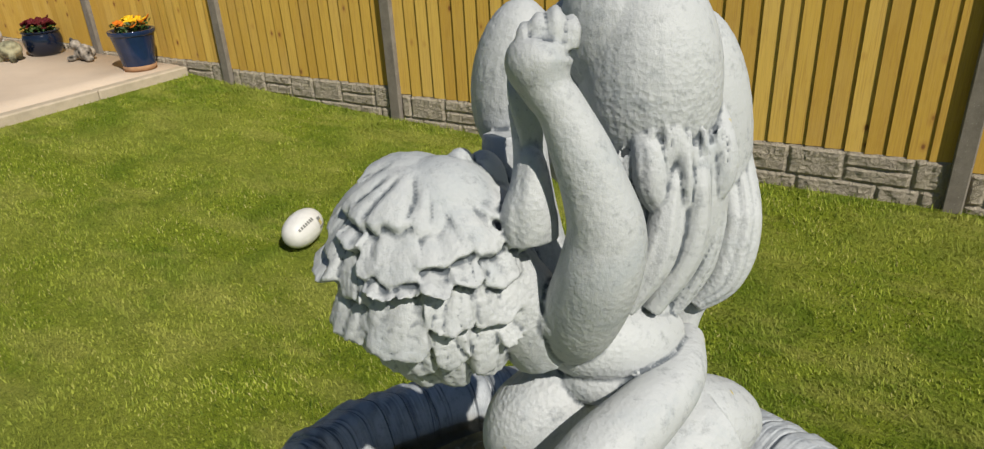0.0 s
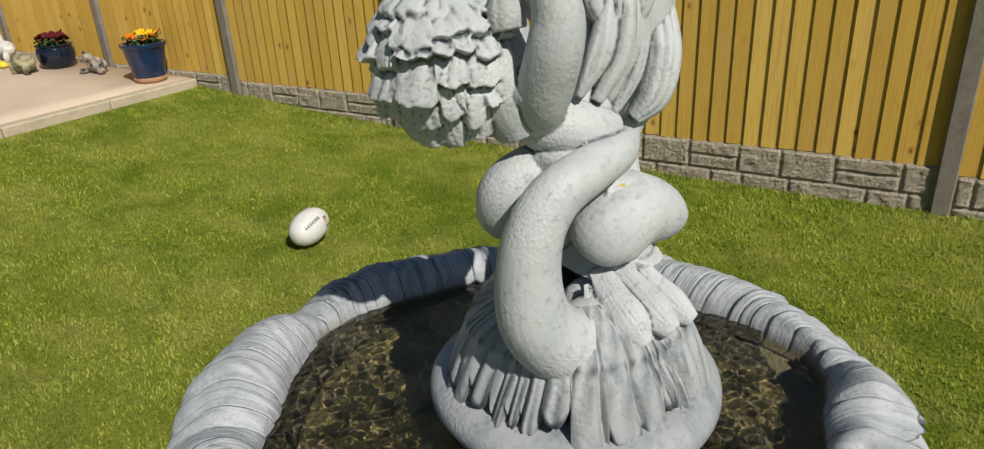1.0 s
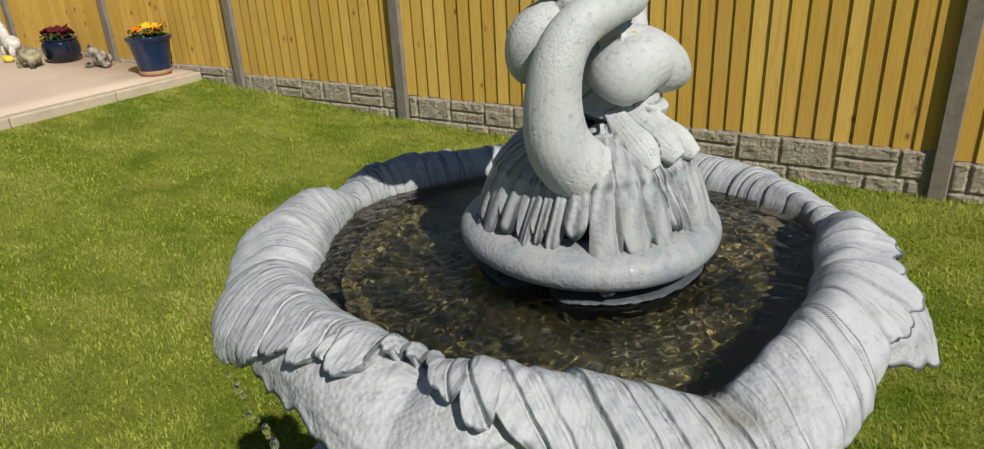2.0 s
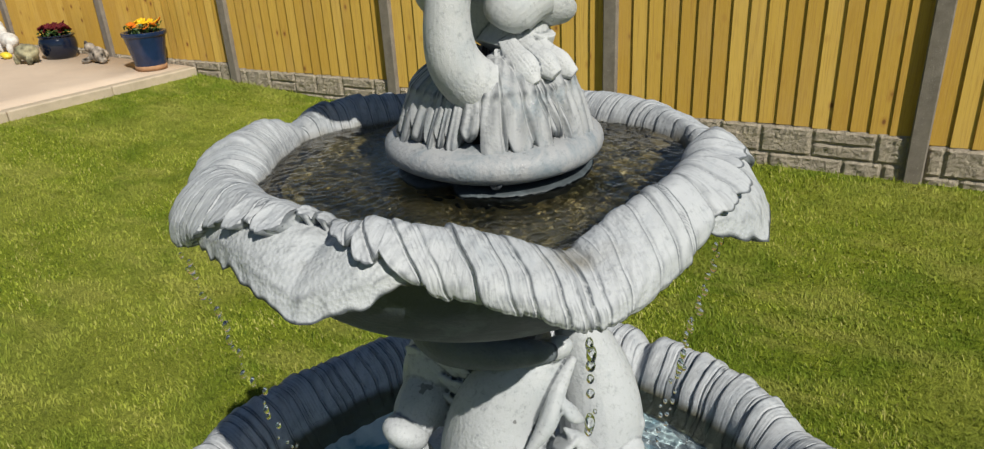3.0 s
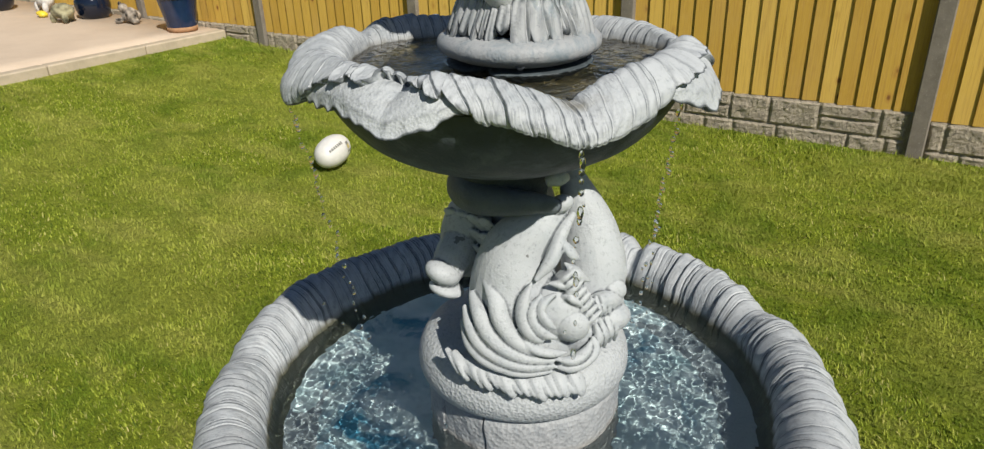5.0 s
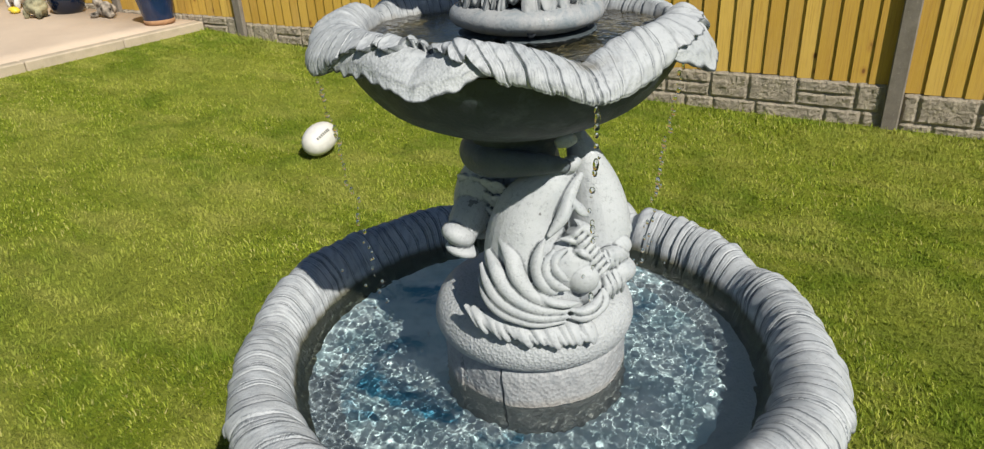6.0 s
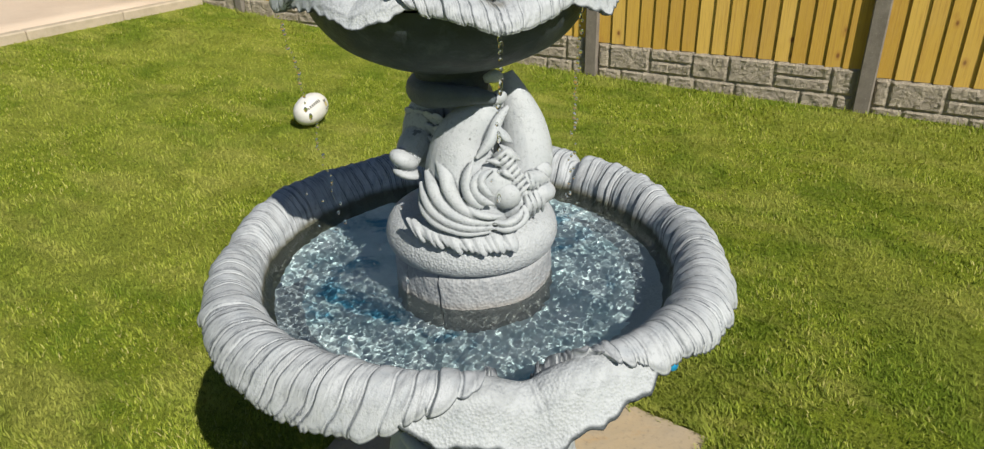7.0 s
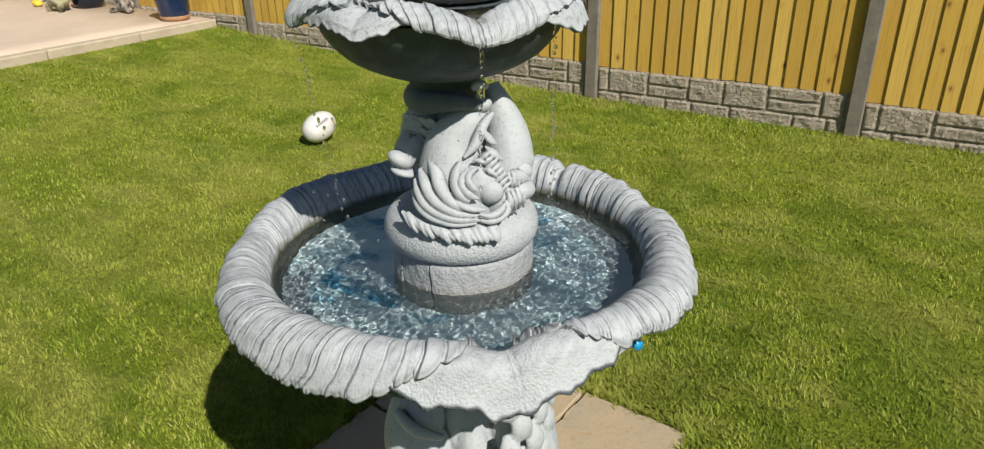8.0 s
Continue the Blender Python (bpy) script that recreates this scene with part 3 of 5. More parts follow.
SPLIT = (False, False, True, False, False, True, False)
LOWER = (0.19, 0.37, 0.20, 0.29, 0.44, 0.22, 0.11)


def rough_block(name, w, h, seed):
    """A rock-faced block: bevelled, its face broken and uneven."""
    rng = random.Random(seed)
    nx, nz = max(3, int(w / 0.016)), max(4, int(h / 0.013))
    verts, faces = [], []
    for i in range(nx + 1):
        for k in range(nz + 1):
            edge = i in (0, nx) or k in (0, nz)
            x, z = w * i / nx, h * k / nz
            n = noise.noise(Vector((x * 14 + seed * 3.1, z * 18, seed))) * 0.7 + abs(noise.noise(Vector((x * 36, z * 40, seed * 2.0)))) * 1.1 - 0.3
            verts.append((x + (0 if edge else rng.uniform(-0.004, 0.004)), 0.012 if edge else -0.002 - 0.011 * n, z))
    for i in range(nx):
        for k in range(nz):
            a = i * (nz + 1) + k
            faces.append((a, a + nz + 1, a + nz + 2, a + 1))
    return mesh_of(name, verts, faces, False)


def build_fence():
    board_me = []
    for seed in range(4):
        bm = bmesh.new()
        prof = ((0.0, 0.002), (0.0, -0.020), (0.003, -0.023), (0.125, -0.007), (0.128, -0.005), (0.128, 0.002))
        rings = [[bm.verts.new((x, y, z)) for x, y in prof] for z in (0.0, 0.5, 1.0, 1.5)]
        for a, b in zip(rings, rings[1:]):
            for k in range(6):
                bm.faces.new((a[k], a[(k + 1) % 6], b[(k + 1) % 6], b[k]))
        bm.faces.new(rings[0])
        bm.faces.new(rings[-1][::-1])
        bmesh.ops.recalc_face_normals(bm, faces=bm.faces)
        board_me.append(mesh_bm("board", bm, False))
    rail_me = mesh_bm("rail", box_bm(0, BAY - 0.1, 0.0, 0.04, 0, 0.08, 0.004), False)
    post_bm = bmesh.new()
    prof = ((-0.042, 0.0), (0.042, 0.0), (0.050, 0.008), (0.050, 0.092), (0.042, 0.1), (-0.042, 0.1), (-0.050, 0.092), (-0.050, 0.008))
    lo = [post_bm.verts.new((x, y, -0.5)) for x, y in prof]
    hi = [post_bm.verts.new((x, y, 1.86)) for x, y in prof]
    top = [post_bm.verts.new((0.8 * x, 0.05 + 0.8 * (y - 0.05), 1.90)) for x, y in prof]
    for a, b in ((lo, hi), (hi, top)):
        for k in range(8):
            post_bm.faces.new((a[k], a[(k + 1) % 8], b[(k + 1) % 8], b[k]))
    post_bm.faces.new(top)
    post_me = mesh_bm("post", post_bm, False)
    backs = mesh_bm("backing", box_bm(0.0, BAY - 0.1, 0.0135, 0.05, -0.06, 0.27, 0.003), False)
    ups, x = [], 0.0
    for i, (w, s) in enumerate(zip(UPPER, SPLIT)):
        if s:
            ups += [(x, 0.092, rough_block("stone_block", w - 0.009, 0.083, i * 2 + 1)), (x, 0.183, rough_block("stone_block", w - 0.009, 0.082, i * 2 + 2))]
        else:
            ups.append((x, 0.092, rough_block("stone_block", w - 0.009, 0.173, i * 2 + 1)))
        x += w
    x = 0.0
    for i, w in enumerate(LOWER):
        ups.append((x, -0.04, rough_block("stone_block", w - 0.009, 0.124, 40 + i)))
        x += w
    fence = tagged(empty("garden_fence", pose(0, 0, 0)), "golden timber closeboard fence on concrete posts and gravel boards", "fence")
    rng = random.Random(9)
    for i, base in BASES.items():
        x0 = (i - 1) * BAY
        part("concrete_post", post_me, POST, fence, m=pose(x0, 0, base))
        gravel = empty("gravel_board", pose(x0 + 0.05, 0.03, base))
        tagged(gravel, "rock-faced grey-brown concrete gravel board").parent = fence
        part("backing", backs, BLOCK, gravel)
        for bx, bz, me in ups:
            part("stone_block", me, BLOCK, gravel, m=pose(bx + 0.004, 0.0, bz))
        panel = empty("fence_panel", pose(x0 + 0.05, 0.062, base + 0.272))
        tagged(panel, "golden knotty timber panel").parent = fence
        n = 17
        for k in range(n):
            w = (BAY - 0.1) / n
            part("board", board_me[rng.randrange(4)], WOOD, panel, m=pose(k * w - 0.004, rng.uniform(-0.001, 0.001), rng.uniform(-0.006, 0.004), 0, rng.uniform(-0.12, 0.12), rng.uniform(-0.6, 0.6)))
        for z in (0.12, 0.75, 1.36):
            part("rail", rail_me, WOOD, panel, m=pose(0, 0.006, z))


# ---- fountain ----
fountain = empty("fountain", HERE)
tagged(fountain, "tiered grey-white cast stone garden fountain with running water", "fountain")


def angle_gap(a, b):
    return (a - b + np.pi) % (2 * np.pi) - np.pi


def bands(rng, lo, hi):
    """Uneven band edges round a full turn, band widths between lo and hi degrees."""
    e = [0.0]
    while e[-1] < 360 - hi:
        e.append(e[-1] + rng.uniform(lo, hi) * (0.6 if rng.random() < 0.3 else 1.0))
    return np.radians(np.array(e + [360.0]))


def keyed(keys, a):
    """A value given at some angles (degrees), glided round the circle."""
    k = sorted((radians(d) % (2 * np.pi), v) for d, v in keys)
    return np.interp(a, [q[0] for q in k], [q[1] for q in k], period=2 * np.pi)


def in_band(edges, c, rng):
    """For every angle: the band's number, the place 0..1 across it and its width."""
    c = c % (2 * np.pi)
    i = np.clip(np.searchsorted(edges, c, side="right") - 1, 0, len(edges) - 2)
    w = edges[i + 1] - edges[i]
    return i, (c - edges[i]) / w, w


class Rim:
    """A shell rim: a plain pebbled apron whose edge is cut in scallops, and over it a rolled sheet of slanting,
    overlapping folds which ends in rounded teeth, in some stretches short of the apron's edge."""

    def __init__(self, curve, place, notches, bulges, lumpy, lifts, seed):
        self.curve, self.place, self.notches, self.bulges = smooth_profile(curve, 260), place, notches, bulges
        d = np.gradient(self.curve, axis=0)
        ln = np.hypot(d[:, 0], d[:, 1])
        self.normal = np.stack([-d[:, 1] / ln, d[:, 0] / ln], 1)
        self.lifts, self.seed = lifts, seed
        self.size = float(place[2] * self.curve[:, 0].max())
        r = np.random.default_rng(seed)
        self.waves = [(k, r.uniform(0.2, 0.5) * lumpy, r.uniform(0, 6.28)) for k in (2, 3, 4, 7)]

    def at(self, a, u, h):
        """The surface point at angle a, way u along the profile (1 at the usual lip), h above it."""
        q = np.clip(u / 1.35, 0, 1) * (len(self.curve) - 1)
        i = np.minimum(q.astype(int), len(self.curve) - 2)
        f = q - i
        c = self.curve[i] * (1 - f)[..., None] + self.curve[i + 1] * f[..., None]
        n = self.normal[i] * (1 - f)[..., None] + self.normal[i + 1] * f[..., None]
        out = 1 / (1 + np.exp(-(u - 0.60) / 0.08))
        lump = sum(v * np.sin(k * a + p) for k, v, p in self.waves)
        r = c[..., 0] + n[..., 0] * h + lump * (0.3 + out)
        z = c[..., 1] + n[..., 1] * h + 0.25 * lump
        for t, wide, more in self.bulges:
            r = r + more * np.exp(-(angle_gap(a, radians(t)) / radians(wide)) ** 2) * (0.25 + 0.75 * out)
        for t, wide, deep in self.notches:
            g = np.exp(-(angle_gap(a, radians(t)) / radians(wide)) ** 2)
            z = z - deep * g / (1 + np.exp(-(u - 0.22) / 0.06))
        for t, wide, high in self.lifts:
            z = z + high * np.exp(-(angle_gap(a, radians(t)) / radians(wide)) ** 2) * out
        x0, y0, k = self.place
        return k * r * np.cos(a) + x0, k * r * np.sin(a) + y0, z

    def apron(self, reach, cusps, back, n=900, rows=46):
        """The plain shell: outer face, edge and the underside going back to the bowl."""
        a = np.linspace(0, 2 * np.pi, n, endpoint=False)[:, None]
        end = keyed(reach, a)
        bite = np.abs(np.sin(cusps * (a + 0.05 * np.sin(5 * a) + 0.03 * np.sin(11 * a + 1))))
        wide = np.clip((end - 0.9) / 0.15, 0, 1)
        end = end - wide * (0.075 * bite ** 0.8 - 0.02) + 0.012 * np.sin(61 * a) + 0.01 * np.sin(97 * a + 2)
        s = np.linspace(0, 1, rows)[None, :]
        rough = 0.0002 * (np.sin(47 * a + 21 * s) * np.sin(31 * a - 35 * s) + 0.7 * np.sin(83 * a + 50 * s))
        rough = rough - 0.0022 * np.exp(-(angle_gap(a, radians(-76) + 0.01 * np.sin(9 * s)) / 0.0035) ** 2)
        x, y, z = self.at(a + 0 * s, end * s, -0.0045 + rough + 0.004 * wide * np.exp(-((1 - s) / 0.08) ** 2))
        t = np.linspace(0, 1, 16)[None, 1:]
        x2, y2, z2 = self.at(a + 0 * t, end - (end - 0.62) * t, -0.0045 - 0.008 * np.minimum(1, t * 8) - back * t)
        return np.concatenate([x, x2], 1), np.concatenate([y, y2], 1), np.concatenate([z, z2], 1)

    def roll(self, reach, lean, widths, amp, n=2100, rows=60):
        """The folded sheet lying over the apron."""
        rng = np.random.default_rng(self.seed)
        e = bands(rng, *widths)
        m = len(e)
        high, slope, more = rng.uniform(0.75, 1.1, m), 0.15 + 0.85 * rng.uniform(0, 1, m) ** 1.5, rng.uniform(-0.035, 0.03, m)
        lines, deep = rng.integers(1, 4, m), 0.12 + 1.15 * rng.uniform(0, 1, m) ** 2.6
        a = np.linspace(0, 2 * np.pi, n, endpoint=False)[:, None]
        end0 = keyed(reach, a)
        tilt = np.radians(keyed(lean, a))
        i, f, w = in_band(e, a - tilt * (np.minimum(end0, 1) - 0.4) ** 1.0, rng)
        short = np.clip((0.95 - end0) / 0.25, 0, 1)
        end = end0 + (1 + 0.9 * short) * (more[i] - (0.012 + 0.03 * short) * np.abs(2 * f - 1) ** 2.0)
        end = end + 0.018 * (np.abs(np.sin(np.pi * lines[i] * f)) - 0.5)
        s = np.linspace(0, 1, rows)[None, :] ** 0.9
        u = 0.15 + (end - 0.15) * s
        swirl = (u - 0.4) + 0.35 * (u - 0.4) ** 2 * np.sin(3 * a + self.seed)
        i, f, w = in_band(e, a - tilt * swirl + 0.006 * np.sin(9 * u + 5 * a) + 0.003 * np.sin(21 * u + 11 * a), rng)
        edge = np.minimum(f, 1 - f) * w * self.size
        f = np.where(angle_gap(a, radians(-66)) < 0, 1 - f, f)
        lap = f ** 0.6 * (1 - np.clip((f - 0.90) / 0.10, 0, 1) ** 2)
        crest = (0.18 + slope[i] * lap) * high[i]
        cut = np.exp(-(edge / (0.0008 + 0.0008 * deep[i])) ** 1.4)
        fine = np.exp(-(np.sin(np.pi * lines[i] * f + 0.5 * np.sin(4 * u)) / 0.28) ** 2)
        body = 1 / (1 + np.exp(-(u - 0.24) / 0.05))
        h = amp * body * (crest - 0.62 * deep[i] * cut - 0.07 * fine)
        h = h + 0.10 * amp * body * np.sin(53 * a + 17 * u + 2 * np.sin(29 * a)) * np.sin(23 * u + 9 * a)
        curl = np.exp(-((end - u) / 0.09) ** 2) * short
        h = h + 0.8 * amp * curl * (0.7 + 0.3 * np.sin(np.pi * f)) - 0.55 * amp * np.exp(-((end - u) / 0.035) ** 2) * (1 - short)
        x, y, z = self.at(a + 0 * s, u, h)
        t = np.linspace(0, 1, 7)[None, 1:]
        x2, y2, z2 = self.at(a + 0 * t, end - (0.04 + 0.10 * short) * t, h[:, -1:] * (1 - np.minimum(1, 2 * t)) - 0.012 * np.minimum(1, 2 * t))
        return np.concatenate([x, x2], 1), np.concatenate([y, y2], 1), np.concatenate([z, z2], 1)


# lower basin
low = Rim(((0.30, 0.775), (0.355, 0.80), (0.372, 0.85), (0.380, 0.885), (0.402, 0.912), (0.428, 0.912), (0.450, 0.892), (0.463, 0.862), (0.472, 0.836), (0.484, 0.812)),
          (-0.011, 0.028, 1.045), ((-78, 5, 0.020), (17, 5, 0.016), (55, 2.0, 0.024), (100, 7, 0.020), (178, 5, 0.014)), ((-34, 17, 0.022), (-140, 20, 0.014), (60, 20, 0.006)), 0.004, ((-40, 9, 0.008), (150, 12, 0.010), (85, 62, 0.011)), 3)
basin_low = part("lower_basin", grid_mesh("lower_basin", *low.apron(((-180, 0.88), (-106, 0.95), (-99, 1.12), (-90, 1.25), (-75, 1.30), (-64, 1.22), (-55, 1.05), (-49, 0.88), (20, 0.88), (30, 1.05), (40, 0.88)), 17, 0.03)), PEBBLE, fountain, "grey-white shell-shaped basin with a plain hanging apron")
part("rolled_rim", grid_mesh("rolled_rim", *low.roll(((-186, 0.96), (-179, 1.16), (-174, 0.97), (-150, 1.04), (-136, 1.16), (-120, 1.24), (-107, 1.22), (-100, 1.06), (-94, 0.94), (-88, 0.80), (-84, 0.70), (-81, 0.26), (-76, 0.22), (-74.5, 0.50), (-70, 0.62), (-61, 0.80), (-52, 1.0), (-20, 1.04), (27, 1.0), (31, 0.75), (38, 1.0), (120, 1.02)),
                                                    ((-180, -1), (-150, -7), (-120, -8), (-96, -4), (-84, 2), (-74, -5), (-30, -3), (10, 4), (60, -4), (120, 5)), (1.3, 4.8), 0.0080)), RIM_LOW, basin_low, "rolled rim of slanting overlapping folds")
bed = part("basin_floor", lathe("basin_floor", ((0.0, 0.772), (0.15, 0.772), (0.34, 0.774), (0.40, 0.80))), BED_LOW, basin_low, "blue-grey basin bed under water")
bed.cycles.is_caustics_receiver = True
# the near-black carries the shade below the basin
part("basin_underside", lathe("basin_underside", ((0.262, 0.691), (0.20, 0.655), (0.16, 0.62), (0.14, 0.585), (0.0, 0.585)), wobble=0.02), SHADED_STONE, basin_low, "damp underside, its shade painted in near-black")


def water_sheet(name, r0, r1, z, seed, swell, mat, label, holder, fine=1.0):
    rr = np.linspace(r1, r0, 150)[None, :]
    a = np.linspace(0, 2 * np.pi, 640, endpoint=False)[:, None]
    x, y = rr * np.cos(a), rr * np.sin(a)
    rng = np.random.default_rng(seed)
    h = np.zeros_like(x)
    for _ in range(34):
        k, t, p = fine * rng.uniform(90, 430), rng.uniform(0, 6.28), rng.uniform(0, 6.28)
        h += np.sin(k * (x * np.cos(t) + y * np.sin(t)) + p) * (90 * fine / k)
    for _ in range(9):
        cx, cy = rng.uniform(-r1, r1, 2) * 0.7
        d = np.hypot(x - cx, y - cy)
        h += 2.6 * np.sin(240 * fine * d + rng.uniform(0, 6)) * np.exp(-d * 16)
    ob = part(name, grid_mesh(name, x, y, z + swell * h), mat, holder, label)
    ob.cycles.is_caustics_caster = True
    return ob


water_sheet("pool_water", 0.05, 0.412, 0.851, 5, 0.00015, WATER_LOW, "clear bluish rippling water", fountain, 1.5)

# drum and ring in the pool
aa, ss = np.linspace(0, 2 * np.pi, 1100, endpoint=False)[:, None], np.linspace(0, 1, 40)[None, :]
crack = radians(-113) + 0.02 * np.sin(5 * ss) + 0.006 * np.sin(19 * ss)
rr = 0.149 - 0.004 * ss - 0.007 * np.exp(-((ss - 1) / 0.06) ** 2) + 0.001 * np.sin(7 * aa + 3 * ss) + 0.0007 * np.sin(31 * aa) * np.sin(17 * ss)
rr = rr - 0.007 * np.exp(-(angle_gap(aa, crack) / 0.008) ** 2) - 0.0035 / (1 + np.exp(angle_gap(aa, crack) / 0.006)) * (np.abs(angle_gap(aa, crack)) < 0.55)
drum = part("drum", grid_mesh("drum", rr * np.cos(aa), rr * np.sin(aa), 0.76 + 0.158 * ss + 0 * aa), DRUM, fountain, "pebbled grey stone drum with a vertical crack")
ring_prof = smooth_profile(((0.140, 0.914), (0.151, 0.921), (0.158, 0.941), (0.153, 0.965), (0.137, 0.982), (0.10, 0.992), (0.0, 0.994)), 26)
part("collar_ring", lathe("collar_ring", ring_prof, 140, 0.008), PEBBLE, fountain)




# fish column
def fish_column():
    bm = bmesh.new()
    blob(bm, (0.0, 0.03, 1.09), (0.060, 0.060, 0.15))
    # pale fish diving down the front: a broad body narrowing up to the neck
    tube(bm, ((0.056, -0.040, 1.196), (0.024, -0.052, 1.172), (-0.006, -0.056, 1.130), (-0.012, -0.062, 1.075), (0.004, -0.066, 1.025), (0.01, -0.05, 0.985)), (0.010, 0.034, 0.051, 0.064, 0.074, 0.086), 28)
    blob(bm, (0.070, -0.062, 1.030), (0.060, 0.058, 0.046))
    tube(bm, ((0.068, -0.050, 1.186), (0.050, -0.076, 1.168), (0.036, -0.098, 1.142), (0.014, -0.114, 1.120)), (0.004, 0.009, 0.010, 0.003), 10)
    blob(bm, (0.050, -0.058, 1.203), (0.018, 0.013, 0.012), (0, -20, 0))
    # broad fin blades nested one over another, sweeping under the head
    for pts, k in ((((-0.050, -0.093, 1.112), (-0.037, -0.116, 1.094), (-0.030, -0.130, 1.072), (-0.016, -0.140, 1.052), (0.007, -0.146, 1.038), (0.036, -0.146, 1.028)), 1.25),
                   (((-0.069, -0.090, 1.092), (-0.059, -0.119, 1.076), (-0.047, -0.134, 1.055), (-0.027, -0.146, 1.039), (0.001, -0.151, 1.028), (0.038, -0.149, 1.021)), 1.1),
                   (((-0.079, -0.095, 1.074), (-0.070, -0.123, 1.057), (-0.056, -0.138, 1.039), (-0.031, -0.150, 1.025), (-0.001, -0.155, 1.017), (0.039, -0.151, 1.014)), 0.95),
                   (((-0.082, -0.103, 1.058), (-0.073, -0.128, 1.039), (-0.056, -0.142, 1.023), (-0.031, -0.152, 1.013), (-0.002, -0.156, 1.007), (0.036, -0.153, 1.007)), 0.85)):
        tube(bm, pts, [k * v for v in (0.0045, 0.0098, 0.0104, 0.0086, 0.0070, 0.0030)], 14, 8, 0.8)
    # petals round the cheek
    for pts, k in ((((0.010, -0.116, 1.120), (-0.001, -0.126, 1.098), (-0.004, -0.135, 1.078), (0.006, -0.143, 1.058), (0.024, -0.145, 1.047)), 1.0),
                   (((0.022, -0.122, 1.106), (0.009, -0.131, 1.087), (0.011, -0.139, 1.071), (0.025, -0.143, 1.058), (0.042, -0.143, 1.052)), 0.9),
                   (((0.042, -0.118, 1.104), (0.025, -0.127, 1.096), (0.021, -0.134, 1.084), (0.030, -0.140, 1.072), (0.040, -0.143, 1.066)), 0.85),
                   (((-0.004, -0.140, 1.056), (0.010, -0.149, 1.041), (0.034, -0.150, 1.034), (0.054, -0.146, 1.032)), 0.8),
                   (((0.038, -0.150, 1.012), (0.060, -0.147, 1.009), (0.081, -0.136, 1.012), (0.092, -0.126, 1.023), (0.089, -0.122, 1.040)), 1.0),
                   (((0.036, -0.148, 1.024), (0.060, -0.146, 1.019), (0.078, -0.136, 1.024), (0.087, -0.124, 1.034)), 0.9),
                   (((0.050, -0.118, 1.100), (0.062, -0.120, 1.096), (0.076, -0.119, 1.084)), 0.8),
                   (((0.030, -0.116, 1.118), (0.046, -0.114, 1.114), (0.060, -0.112, 1.104)), 0.8)):
        mid = [0.0088] * (len(pts) - 2)
        tube(bm, pts, [0.0018 * k] + [v * k for v in mid] + [0.0022 * k], 12, 8, 0.8)
    blob(bm, (0.044, -0.092, 1.062), (0.050, 0.040, 0.048))
    blob(bm, (0.062, -0.120, 1.056), (0.024, 0.018, 0.023), (0, 0, 0), 26)
    tube(bm, ((0.050, -0.100, 1.126), (0.070, -0.104, 1.096), (0.088, -0.106, 1.064)), (0.012, 0.014, 0.012), 14)
    tube(bm, ((0.096, -0.092, 1.074), (0.116, -0.074, 1.066), (0.132, -0.054, 1.054)), (0.012, 0.014, 0.010), 14)
    # ribbed sleeve and gill frills
    for i in range(8):
        f = i / 7
        c = Vector((0.052 + 0.036 * f, -0.112 - 0.004 * f, 1.124 - 0.060 * f))
        tube(bm, (c + Vector((-0.012, 0.002, -0.009)), c + Vector((0.0, -0.0035, 0.0)), c + Vector((0.014, 0.004, 0.010))), (0.002, 0.0042, 0.002), 8, 5)
    for i in range(6):
        f = i / 5
        c = Vector((0.098 + 0.036 * f, -0.100 + 0.040 * f, 1.076 - 0.020 * f))
        tube(bm, (c + Vector((-0.003, 0.002, 0.012)), c + Vector((0.0, -0.0055, -0.004)), c + Vector((0.004, 0.0, -0.020 + 0.003 * (i % 2)))), (0.002, 0.0050, 0.002), 8, 5)
    for i in range(4):
        c = Vector((0.098 + 0.008 * i, -0.114 + 0.008 * i, 1.034))
        tube(bm, (c + Vector((-0.004, 0.004, 0.018)), c + Vector((0.001, -0.004, 0.0)), c + Vector((0.002, 0.002, -0.022 - 0.003 * (i % 2)))), (0.003, 0.0060, 0.002), 8, 5)
    blob(bm, (0.122, -0.056, 1.076), (0.022, 0.018, 0.016), (0, 30, 0))
    blob(bm, (0.134, -0.038, 1.090), (0.012, 0.012, 0.015))
    blob(bm, (0.112, -0.070, 1.040), (0.036, 0.030, 0.022))
    # two small leaves against the smooth fish
    tube(bm, ((0.050, -0.084, 1.166), (0.061, -0.092, 1.150), (0.075, -0.088, 1.136)), (0.002, 0.0095, 0.002), 10, 6, 0.6)
    tube(bm, ((0.052, -0.098, 1.138), (0.068, -0.104, 1.126), (0.087, -0.096, 1.108)), (0.002, 0.0105, 0.002), 10, 6, 0.6)
    # lower frill lying on the collar
    rng = random.Random(31)
